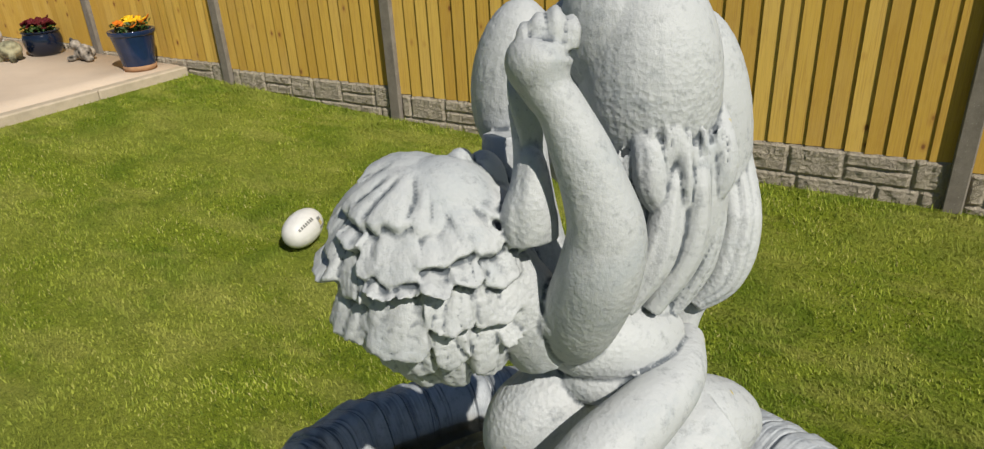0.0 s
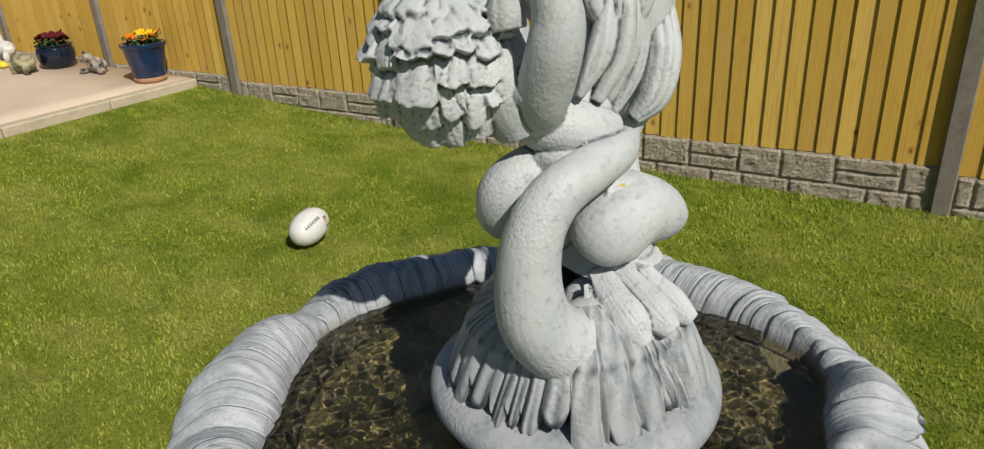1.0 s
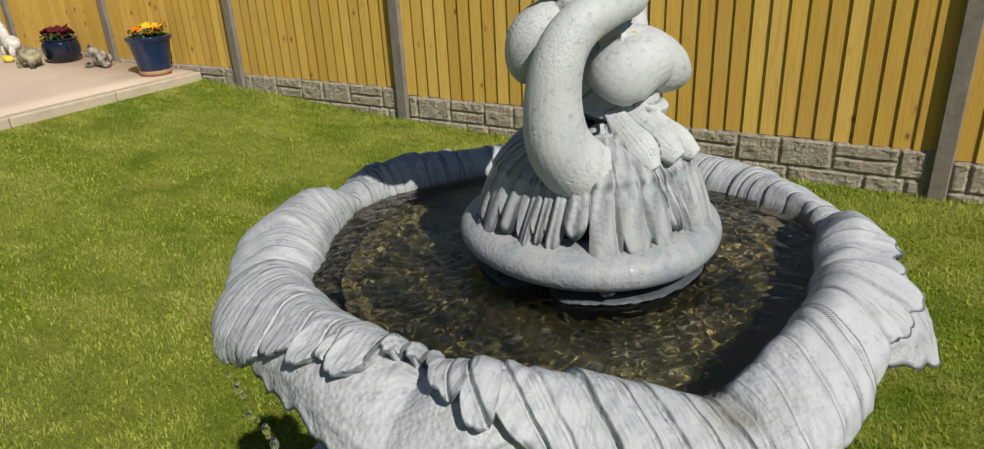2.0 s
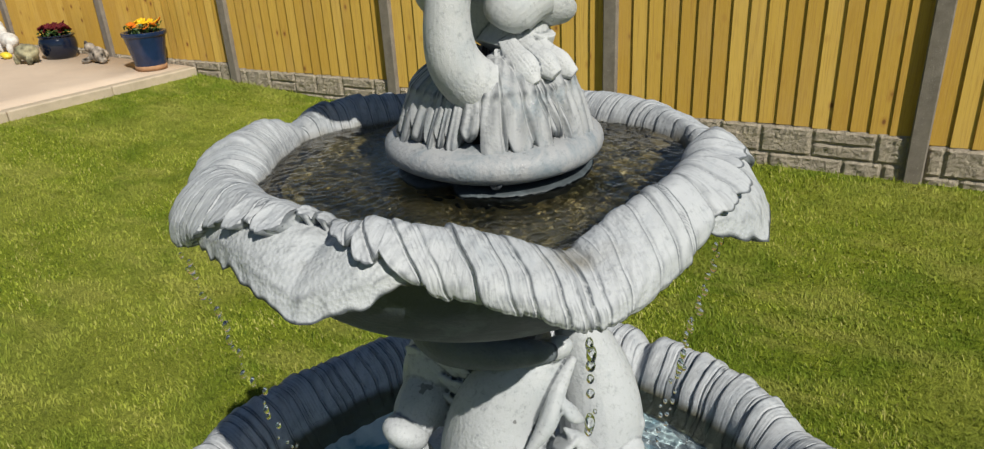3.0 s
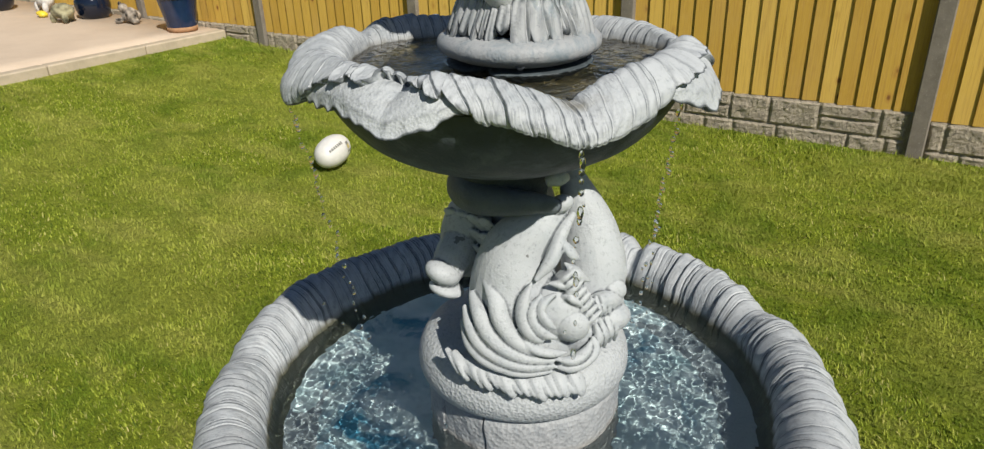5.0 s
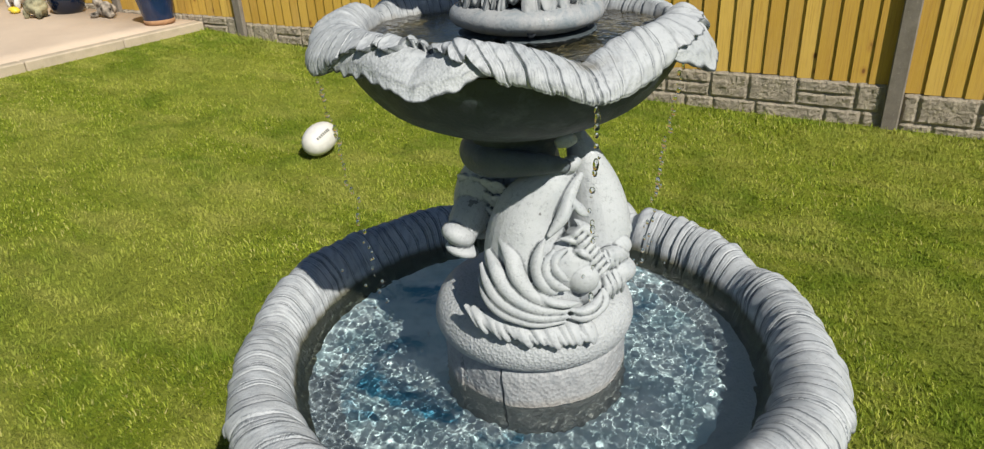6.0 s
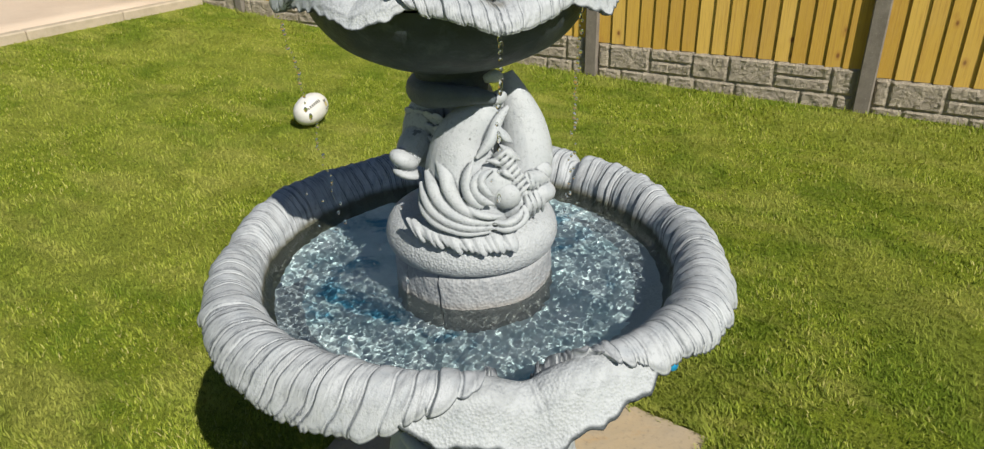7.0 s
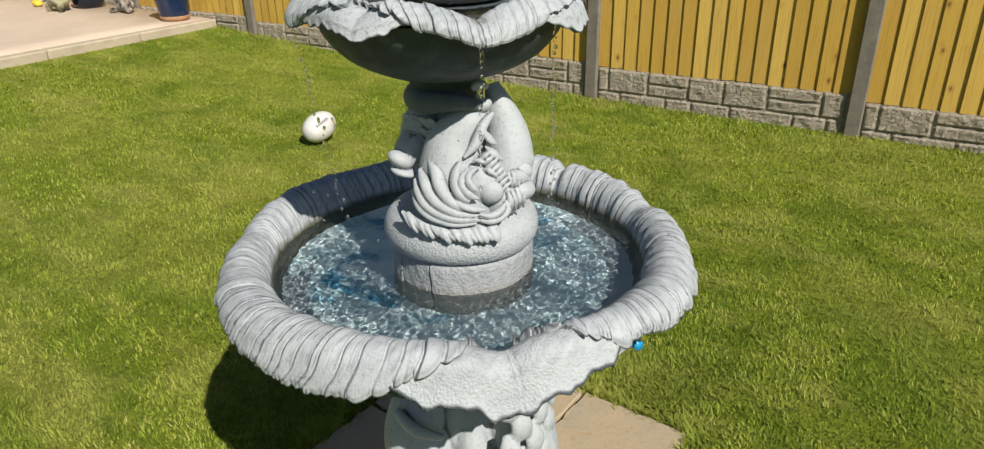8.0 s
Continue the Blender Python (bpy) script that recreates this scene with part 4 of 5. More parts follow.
    for i in range(17):
        x = -0.092 + 0.0100 * i
        y = -0.152 + 2.6 * (x - 0.012) ** 2
        z = 1.008 - 0.016 * min(1, i / 9) + rng.uniform(-0.002, 0.002)
        k = rng.uniform(0.8, 1.3)
        tube(bm, ((x - 0.014, y + 0.014, z + 0.010), (x - 0.002, y + 0.001, z), (x + 0.005, y - 0.008, z - 0.012 * k), (x + 0.007, y - 0.011, z - 0.020 * k)), (0.004, 0.0092 * k, 0.0078 * k, 0.003), 10, 6, 0.5)
    # smooth fish rising behind to the neck
    tube(bm, ((0.066, 0.010, 1.226), (0.080, -0.002, 1.186), (0.094, -0.012, 1.136), (0.100, -0.028, 1.082), (0.088, -0.04, 1.03)), (0.014, 0.028, 0.0415, 0.0455, 0.037), 28)
    # third fish in the shade, with blunt lips and scales
    blob(bm, (-0.070, 0.030, 1.125), (0.048, 0.046, 0.075), (0, 14, 0), 28)
    blob(bm, (-0.112, -0.036, 1.092), (0.027, 0.024, 0.0165), (0, 30, 15), 24)
    blob(bm, (-0.090, -0.002, 1.106), (0.030, 0.030, 0.034), (0, 30, 0), 24)
    blob(bm, (-0.108, -0.038, 1.068), (0.026, 0.022, 0.010), (0, 18, 0), 20)
    tube(bm, ((-0.075, 0.02, 1.12), (-0.098, -0.010, 1.100), (-0.110, -0.030, 1.082)), (0.036, 0.030, 0.020), 16)
    for i in range(28):
        k, j = i // 4, i % 4
        blob(bm, (-0.100 + 0.017 * j + 0.008 * (k % 2), 0.013 - 0.012 * j - 0.001 * k, 1.160 - 0.011 * k), (0.013, 0.0040, 0.012), (25, 0, -35), 14)
    # thick smooth tail curling round the neck under the bowl
    coil = bmesh.new()
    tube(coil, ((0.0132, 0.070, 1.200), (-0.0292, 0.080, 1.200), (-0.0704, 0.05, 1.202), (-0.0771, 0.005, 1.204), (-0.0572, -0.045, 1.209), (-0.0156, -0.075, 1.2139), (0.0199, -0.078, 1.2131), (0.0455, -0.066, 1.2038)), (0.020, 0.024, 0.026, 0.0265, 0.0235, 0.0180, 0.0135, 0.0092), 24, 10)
    # slate grey stands for damp and for shade painted into the coil
    part("tail_coil", coil, SHADED_COIL, fountain, "smooth damp tail coiled round the neck, shade painted in slate grey")
    tube(bm, ((0.030, -0.064, 1.236), (0.046, -0.060, 1.240), (0.058, -0.048, 1.236)), (0.006, 0.011, 0.006), 10)
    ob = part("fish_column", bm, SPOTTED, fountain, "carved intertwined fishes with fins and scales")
    melt(ob, 0.0018, 1, 0.3)


fish_column()

# upper bowl
class ShellRim(Rim):
    """A shell rim of uneven lobes: its waterline, crest and lip are given round the circle, with low channels between the lobes."""

    def __init__(self, place, inner, crest, lip, seed):
        self.place, self.seed, self.size = place, seed, 0.24
        self.keys = inner, [(d, r) for d, r, z in crest], [(d, z) for d, r, z in crest], [(d, r) for d, r, z in lip], [(d, z) for d, r, z in lip]

    def at(self, a, u, h):
        for turn, way, deep in ((-21.5, 0.42, 0.016), (-17, 0.52, 0.006)):
            h = h - deep * np.exp(-((angle_gap(a, radians(turn)) / 0.035) ** 2 + ((u - way) / 0.085) ** 2))
        ri, rc, zc, rl, zl = (keyed(k, a) for k in self.keys)
        mid = 0.5 * (rc + rl) + 0.007
        r = [ri - 0.040, ri - 0.006, ri + 0.003, rc, mid - 0.006, 0.35 * mid + 0.65 * rl + 0.002, rl, rl + 0.006]
        z = [0 * zc + 1.345, 0 * zc + 1.362, 0.55 * zc + 0.45 * 1.372, zc, zc - 0.19 * (zc - zl), zc - 0.58 * (zc - zl), zl, zl - 0.012]
        knots = (0.0, 0.15, 0.27, 0.42, 0.60, 0.80, 1.0, 1.30)

        def along(q, which):
            out = np.zeros(np.broadcast(q, a).shape)
            for k in range(7):
                x0, x1 = knots[k], knots[k + 1]
                p0, p1 = which[k], which[k + 1]
                m0 = (which[k + 1] - which[max(k - 1, 0)]) / (knots[k + 1] - knots[max(k - 1, 0)])
                m1 = (which[min(k + 2, 7)] - which[k]) / (knots[min(k + 2, 7)] - knots[k])
                t = (np.clip(q, 0, 1.3) - x0) / (x1 - x0)
                v = (2 * t ** 3 - 3 * t ** 2 + 1) * p0 + (t ** 3 - 2 * t ** 2 + t) * (x1 - x0) * m0 + (3 * t ** 2 - 2 * t ** 3) * p1 + (t ** 3 - t ** 2) * (x1 - x0) * m1
                out = np.where((t >= 0) & ((t < 1) | (k == 6)), v, out)
            return out

        cr, cz = along(u, r), along(u, z)
        dr, dz = along(u + 0.01, r) - along(u - 0.01, r), along(u + 0.01, z) - along(u - 0.01, z)
        ln = np.hypot(dr, dz) + 1e-9
        rr, zz = cr - h * dz / ln, cz + h * dr / ln
        x0, y0, k = self.place
        return k * rr * np.cos(a) + x0, k * rr * np.sin(a) + y0, zz


high = ShellRim((-0.030, 0.0, 1.0),
                ((-180, 0.190), (-168, 0.197), (-152, 0.188), (-138, 0.183), (-120, 0.180), (-105, 0.186), (-85, 0.190), (-70, 0.208), (-56, 0.200), (-41, 0.194), (-23, 0.196), (-6, 0.206), (5, 0.226), (13, 0.228), (26, 0.212), (41, 0.195), (70, 0.198), (79, 0.21), (88, 0.2), (115, 0.200), (132, 0.205), (145, 0.216), (153, 0.205), (163, 0.198)),
                ((-180, 0.218, 1.404), (-173, 0.222, 1.394), (-166, 0.220, 1.406), (-150, 0.214, 1.411), (-130, 0.211, 1.411), (-120, 0.210, 1.404), (-116, 0.210, 1.397), (-112, 0.210, 1.404), (-106, 0.211, 1.411), (-98, 0.212, 1.408), (-87, 0.214, 1.402), (-79, 0.217, 1.393), (-74, 0.220, 1.385), (-69.5, 0.226, 1.376), (-66, 0.220, 1.386), (-58, 0.214, 1.397), (-48, 0.213, 1.402), (-36, 0.214, 1.404), (-20, 0.218, 1.403), (-13, 0.224, 1.396), (-7, 0.230, 1.409), (-1, 0.236, 1.404), (6, 0.240, 1.386), (13, 0.236, 1.391), (25, 0.226, 1.400), (38, 0.217, 1.406), (52, 0.216, 1.403), (70, 0.216, 1.402), (79, 0.222, 1.388), (88, 0.218, 1.400), (118, 0.216, 1.404), (130, 0.220, 1.409), (141, 0.222, 1.408), (147, 0.224, 1.390), (151, 0.224, 1.399), (158, 0.226, 1.410), (168, 0.222, 1.412)),
                ((-180, 0.266, 1.372), (-172, 0.262, 1.364), (-165, 0.268, 1.358), (-157, 0.266, 1.354), (-149, 0.256, 1.362), (-140, 0.252, 1.366), (-130, 0.256, 1.372), (-122, 0.264, 1.364), (-114, 0.270, 1.358), (-107, 0.262, 1.362), (-99, 0.246, 1.376), (-93, 0.246, 1.370), (-85, 0.254, 1.364), (-79, 0.264, 1.357), (-72, 0.276, 1.346), (-66, 0.272, 1.349), (-58, 0.262, 1.353), (-47, 0.252, 1.359), (-39, 0.252, 1.362), (-33, 0.272, 1.352), (-28, 0.281, 1.348), (-16, 0.280, 1.354), (-8, 0.268, 1.366), (4, 0.264, 1.368), (14, 0.262, 1.372), (30, 0.258, 1.376), (60, 0.254, 1.375), (79, 0.262, 1.36), (95, 0.256, 1.374), (130, 0.258, 1.376), (146, 0.260, 1.364), (158, 0.262, 1.378), (170, 0.266, 1.376)), 8)
basin_up = part("upper_basin", grid_mesh("upper_basin", *high.apron(((-180, 0.86), (-152, 0.86), (-146, 0.96), (-140, 1.0), (-120, 1.03), (-113, 1.04), (-104, 1.02), (-98, 0.98), (-94, 0.86), (-50, 0.86), (-42, 0.92), (-36, 1.0), (-28, 1.04), (-16, 1.02), (-9, 0.86), (98, 0.86), (105, 1.0), (114, 1.0), (122, 0.86)), 19, 0.010)), PEBBLE_UP, fountain, "white shell bowl with pebbled scalloped aprons")
part("rolled_rim", grid_mesh("rolled_rim", *high.roll(((-180, 0.96), (-166, 1.0), (-156, 1.0), (-150, 0.94), (-144, 0.80), (-137, 0.70), (-128, 0.64), (-121, 0.52), (-117, 0.44), (-113, 0.52), (-108, 0.66), (-101, 0.78), (-97, 0.92), (-92, 0.99), (-80, 1.0), (-70, 1.0), (-60, 1.0), (-50, 0.98), (-44, 0.92), (-38, 0.80), (-28, 0.68), (-18, 0.58), (-12, 0.62), (-7, 0.94), (60, 1.0), (98, 1.0), (106, 0.8), (114, 0.8), (122, 1.0)),
                                                     ((-180, 4), (-150, 8), (-125, 16), (-100, 15), (-80, 8), (-71, 1), (-66, -5), (-48, -9), (-25, -8), (-5, -3), (20, -4), (60, -6), (90, 6), (140, 6)), (3.2, 7.6), 0.0052, 2000)), RIM_UP, basin_up, "rolled rim of slanting overlapping folds")
# coloured dark for the shade under the bowl
under = part("bowl_underside", lathe("bowl_underside", smooth_profile(((0.228, 1.372), (0.216, 1.335), (0.178, 1.292), (0.120, 1.262), (0.092, 1.256), (0.078, 1.248), (0.064, 1.232), (0.056, 1.190)), 40), 120), SHADED_STONE, basin_up, "damp underside, its shade painted in dark slate blue")
under.location = (-0.022, 0.0, 0.0)
bed = part("bowl_floor", lathe("bowl_floor", ((0.0, 1.345), (0.10, 1.342), (0.18, 1.345), (0.202, 1.368))), BED_UP, basin_up, "brown algae-stained bowl bed under water")
bed.cycles.is_caustics_receiver = True
water_sheet("bowl_water", 0.04, 0.212, 1.380, 11, 0.00010, WATER_UP, "clear brownish rippling water", fountain, 2.7).location = (-0.026, 0.0, 0.0)


def foot():
    """The round foot with its fluted skirt, on which the statue stands."""
    base = part("statue_foot", lathe("statue_foot", smooth_profile(((0.060, 1.383), (0.080, 1.386), (0.090, 1.390), (0.100, 1.395), (0.104, 1.403), (0.101, 1.412), (0.090, 1.418), (0.07, 1.42)), 40), 120, 0.016), DAMP, fountain)
    # plate colour darkened to hold the shade below the foot
    part("foot_plate", lathe("foot_plate", smooth_profile(((0.078, 1.335), (0.090, 1.366), (0.094, 1.376), (0.090, 1.382), (0.070, 1.385)), 20), 100, 0.01), SHADED_STONE, base, "wet plate, its shade painted in dark slate blue")
    plate = base.children[0].data
    for v in plate.vertices:
        v.co.xy *= 1 - 0.22 * math.exp(-(float(angle_gap(math.atan2(v.co.y, v.co.x), radians(-125))) / 0.16) ** 2)
    rng = np.random.default_rng(17)
    e = bands(rng, 7, 18)
    m = len(e)
    high, slope, more = rng.uniform(0.5, 1.2, m), rng.uniform(-0.3, 0.7, m), rng.uniform(-0.10, 0.10, m)
    a = np.linspace(0, 2 * np.pi, 900, endpoint=False)[:, None]
    tilt = 0.30 * np.sin(2 * a + 1.0) + 0.12
    i, f, w = in_band(e, a, rng)
    end = 1.0 + more[i] - 0.10 * np.abs(2 * f - 1) ** 2.5
    u = end * np.linspace(0, 1, 44)[None, :]
    i, f, w = in_band(e, a - tilt * np.maximum(0, 1 - u) ** 1.4 + 0.03 * np.sin(7 * u + 3 * a), rng)
    cut = np.exp(-(np.minimum(f, 1 - f) * w / 0.017) ** 1.4)
    h = 0.0046 * (0.25 + 0.75 * u ** 2) * ((0.5 + slope[i] * (f - 0.5)) * high[i] + 0.3 * np.sin(np.pi * f) - 0.78 * cut - 0.12 * np.cos(4 * np.pi * f))
    h = h + 0.0018 * np.clip(u / 0.60, 0, 1) ** 2.5 * np.clip((0.66 - u) / 0.07, 0, 1)
    h = h + 0.0022 * np.sin(5 * a + 3) + 0.0008 * np.sin(41 * a + 13 * u)
    r = 0.040 + 0.049 * u ** 0.85 + h
    z = 1.486 - 0.052 * u ** 1.5 - 0.026 * u ** 5 + 0.5 * h
    back = np.linspace(0, 1, 6)[None, 1:]
    r2 = r[:, -1:] - 0.016 * back
    z2 = z[:, -1:] - 0.004 * np.sin(np.pi * back) + 0.002 * back
    r, z = np.concatenate([r, r2], 1), np.concatenate([z, z2], 1)
    part("fluted_skirt", grid_mesh("fluted_skirt", r * np.cos(a), r * np.sin(a), z), DAMP, base, "damp skirt of uneven folds with blue-grey stains")


foot()


for ob in fountain.children_recursive:
    if "water" not in ob.name:
        ob.cycles.is_caustics_receiver = True


# pedestal
def pedestal():
    bm = bmesh.new()
    blob(bm, (0, 0, 0.33), (0.15, 0.15, 0.36), seg=28)
    tube(bm, ((-0.05, -0.03, 0.62), (-0.105, -0.075, 0.50), (-0.10, -0.115, 0.40), (-0.06, -0.15, 0.30)), (0.05, 0.075, 0.075, 0.05), 20)
    tube(bm, ((0.04, -0.03, 0.62), (0.10, -0.06, 0.50), (0.125, -0.075, 0.38), (0.08, -0.10, 0.22)), (0.05, 0.075, 0.08, 0.06), 20)
    tube(bm, ((0.0, -0.03, 0.60), (0.01, -0.115, 0.47), (0.03, -0.14, 0.35), (-0.01, -0.14, 0.2)), (0.03, 0.035, 0.045, 0.05), 16)
    tube(bm, ((0.0, 0.06, 0.60), (0.03, 0.12, 0.45), (0.0, 0.13, 0.3), (0.0, 0.1, 0.12)), (0.06, 0.08, 0.08, 0.06), 18)
    # broad pointed scales lapping down one side
    for k in range(7):
        for j in range(4):
            q = radians(-72 + 26 * j + 13 * (k % 2))
            z = 0.60 - 0.048 * k
            r = 0.150 + 0.030 * math.sin(math.pi * min(1, k / 5))
            c = Vector((0.052 + r * 0.72 * math.cos(q), -0.020 + r * math.sin(q), z))
            out = Vector((math.cos(q), math.sin(q), 0))
            tube(bm, (c + Vector((0, 0, 0.030)) - out * 0.012, c + out * 0.006, c + Vector((0, 0, -0.026)) + out * 0.010, c + Vector((0, 0, -0.044)) + out * 0.006), (0.012, 0.026, 0.021, 0.003), 12, 6, 0.5)
    # the fish's smooth cheek with its two short spines
    blob(bm, (-0.092, -0.108, 0.430), (0.072, 0.070, 0.105), (0, -8, 0), 28)
    for x, y, z, dx in ((-0.118, -0.176, 0.455, -0.012), (-0.066, -0.186, 0.470, 0.014)):
        tube(bm, ((x + 0.012, y + 0.016, z - 0.014), (x, y, z), (x + dx, y - 0.012, z + 0.020)), (0.020, 0.013, 0.002), 12, 5, 0.6)
    tube(bm, ((-0.150, -0.130, 0.56), (-0.105, -0.165, 0.535), (-0.045, -0.172, 0.520)), (0.010, 0.014, 0.008), 12, 6)
    ob = part("pedestal", bm, STONE, fountain, "carved fish pedestal with overlapping scales")
    melt(ob, 0.0045, 1, 0.4)
    part("pedestal_plinth", lathe("pedestal_plinth", smooth_profile(((0.0, 0.115), (0.15, 0.11), (0.19, 0.10), (0.20, 0.085), (0.195, 0.06), (0.215, 0.05), (0.22, 0.035), (0.22, 0.028)), 30), 90), STONE, fountain)


pedestal()


# statue: embracing figures with a curled fish tail, kept as one plain carved mass
def curly_hair(bm, c, radii, axis, seed):
    """Ragged tiers of carved locks round a head: each tier swells towards its lower edge and drops on the next."""
    rng = np.random.default_rng(seed)
    n, m = 520, 300
    a = np.linspace(0, 2 * np.pi, n, endpoint=False)[:, None]
    t = np.radians(np.linspace(1.0, 176, m))[None, :]
    edges = np.radians((0.0, 36, 60, 77, 95, 116, 140, 185))
    left = np.clip(0.45 - 1.1 * np.sin(a), 0.0, 1)
    h = np.zeros((n, m))
    top = np.zeros((n, 1)) + edges[0]
    for k in range(1, len(edges)):
        e = bands(rng, 16, 46) if k > 2 else bands(rng, 14, 34)
        q = len(e)
        push, tall, slant, many = rng.uniform(-0.13, 0.13, q), rng.uniform(0.45, 1.3, q), rng.uniform(-0.4, 0.4, q), rng.integers(2, 6, q)
        i0, f0, _ = in_band(e, a, rng)
        low = edges[k] + push[i0] + 0.055 * np.sqrt(np.maximum(0, 1 - (2 * f0 - 1) ** 2)) + 0.05 * np.sin(2 * a + 1.7 * k) + 0.015 * np.sin(23 * a + k)
        if k == 1:
            low = low + 0.12 * np.sin(a + 2.6)
        p = (t - top) / (low - top)
        here = (p >= 0) & (p < 1)
        i, f, w = in_band(e, a + slant[i0] * (p - 1) * 0.5, rng)
        swell = np.clip(p, 0, 1) ** 1.1 * (1 - np.clip((p - 0.93) / 0.07, 0, 1) ** 2)
        lock = np.sqrt(np.maximum(0.02, 1 - (2 * f - 1) ** 2))
        strand = np.abs(np.sin(np.pi * many[i] * f + 1.2 * np.sin(3 * p + i)))
        big = (0.0048 * left, 0.0075)[k - 1] if k < 3 else 0.0095
        flat = 0.38 if k > 2 else 0.12 * left
        v = big * np.where(k < 3, 0.9, tall[i]) * swell * (1 - flat + flat * lock) + (0.0011 if k > 2 else 0.0006 * left) * strand * np.clip(3 * p, 0, 1) - (0.0012 if k > 2 else 0.0002) * (1 - lock) ** 2
        if k == 1:
            for way, start, depth in ((-98, 0.35, 0.0018), (-66, 0.3, 0.0024), (-40, 0.25, 0.0020), (-3, 0.2, 0.0024), (16, 0.5, 0.0012)):
                v = v - depth * np.exp(-(angle_gap(a + 0.10 * np.sin(4 * p + way), radians(way)) * np.sin(t) / 0.045) ** 2) * np.clip(5 * (p - start), 0, 1) * np.clip(5 - 5 * p, 0, 1)
        v = v + 0.0005 * np.sin(31 * a + 9 * np.sin(17 * t)) * np.sin(43 * t + 5 * np.sin(13 * a)) * (k > 2)
        h = np.where(here, v, h)
        top = low
    d = np.stack([np.sin(t) * np.sin(a), -np.sin(t) * np.cos(a), np.cos(t) + 0 * a], -1)
    pts = d * (np.array(radii)[None, None, :] + h[..., None])
    turn = Vector((0, 0, 1)).rotation_difference(Vector(axis)).to_matrix()
    pts = pts @ np.array(turn).T + np.array(c)
    vs = [bm.verts.new(v) for v in pts.reshape(-1, 3)]
    for q in grid_faces(n, m):
        bm.faces.new([vs[k] for k in q])
    bm.faces.new([vs[k * m] for k in range(n)][::-1])
    bm.faces.new([vs[k * m + m - 1] for k in range(n)])


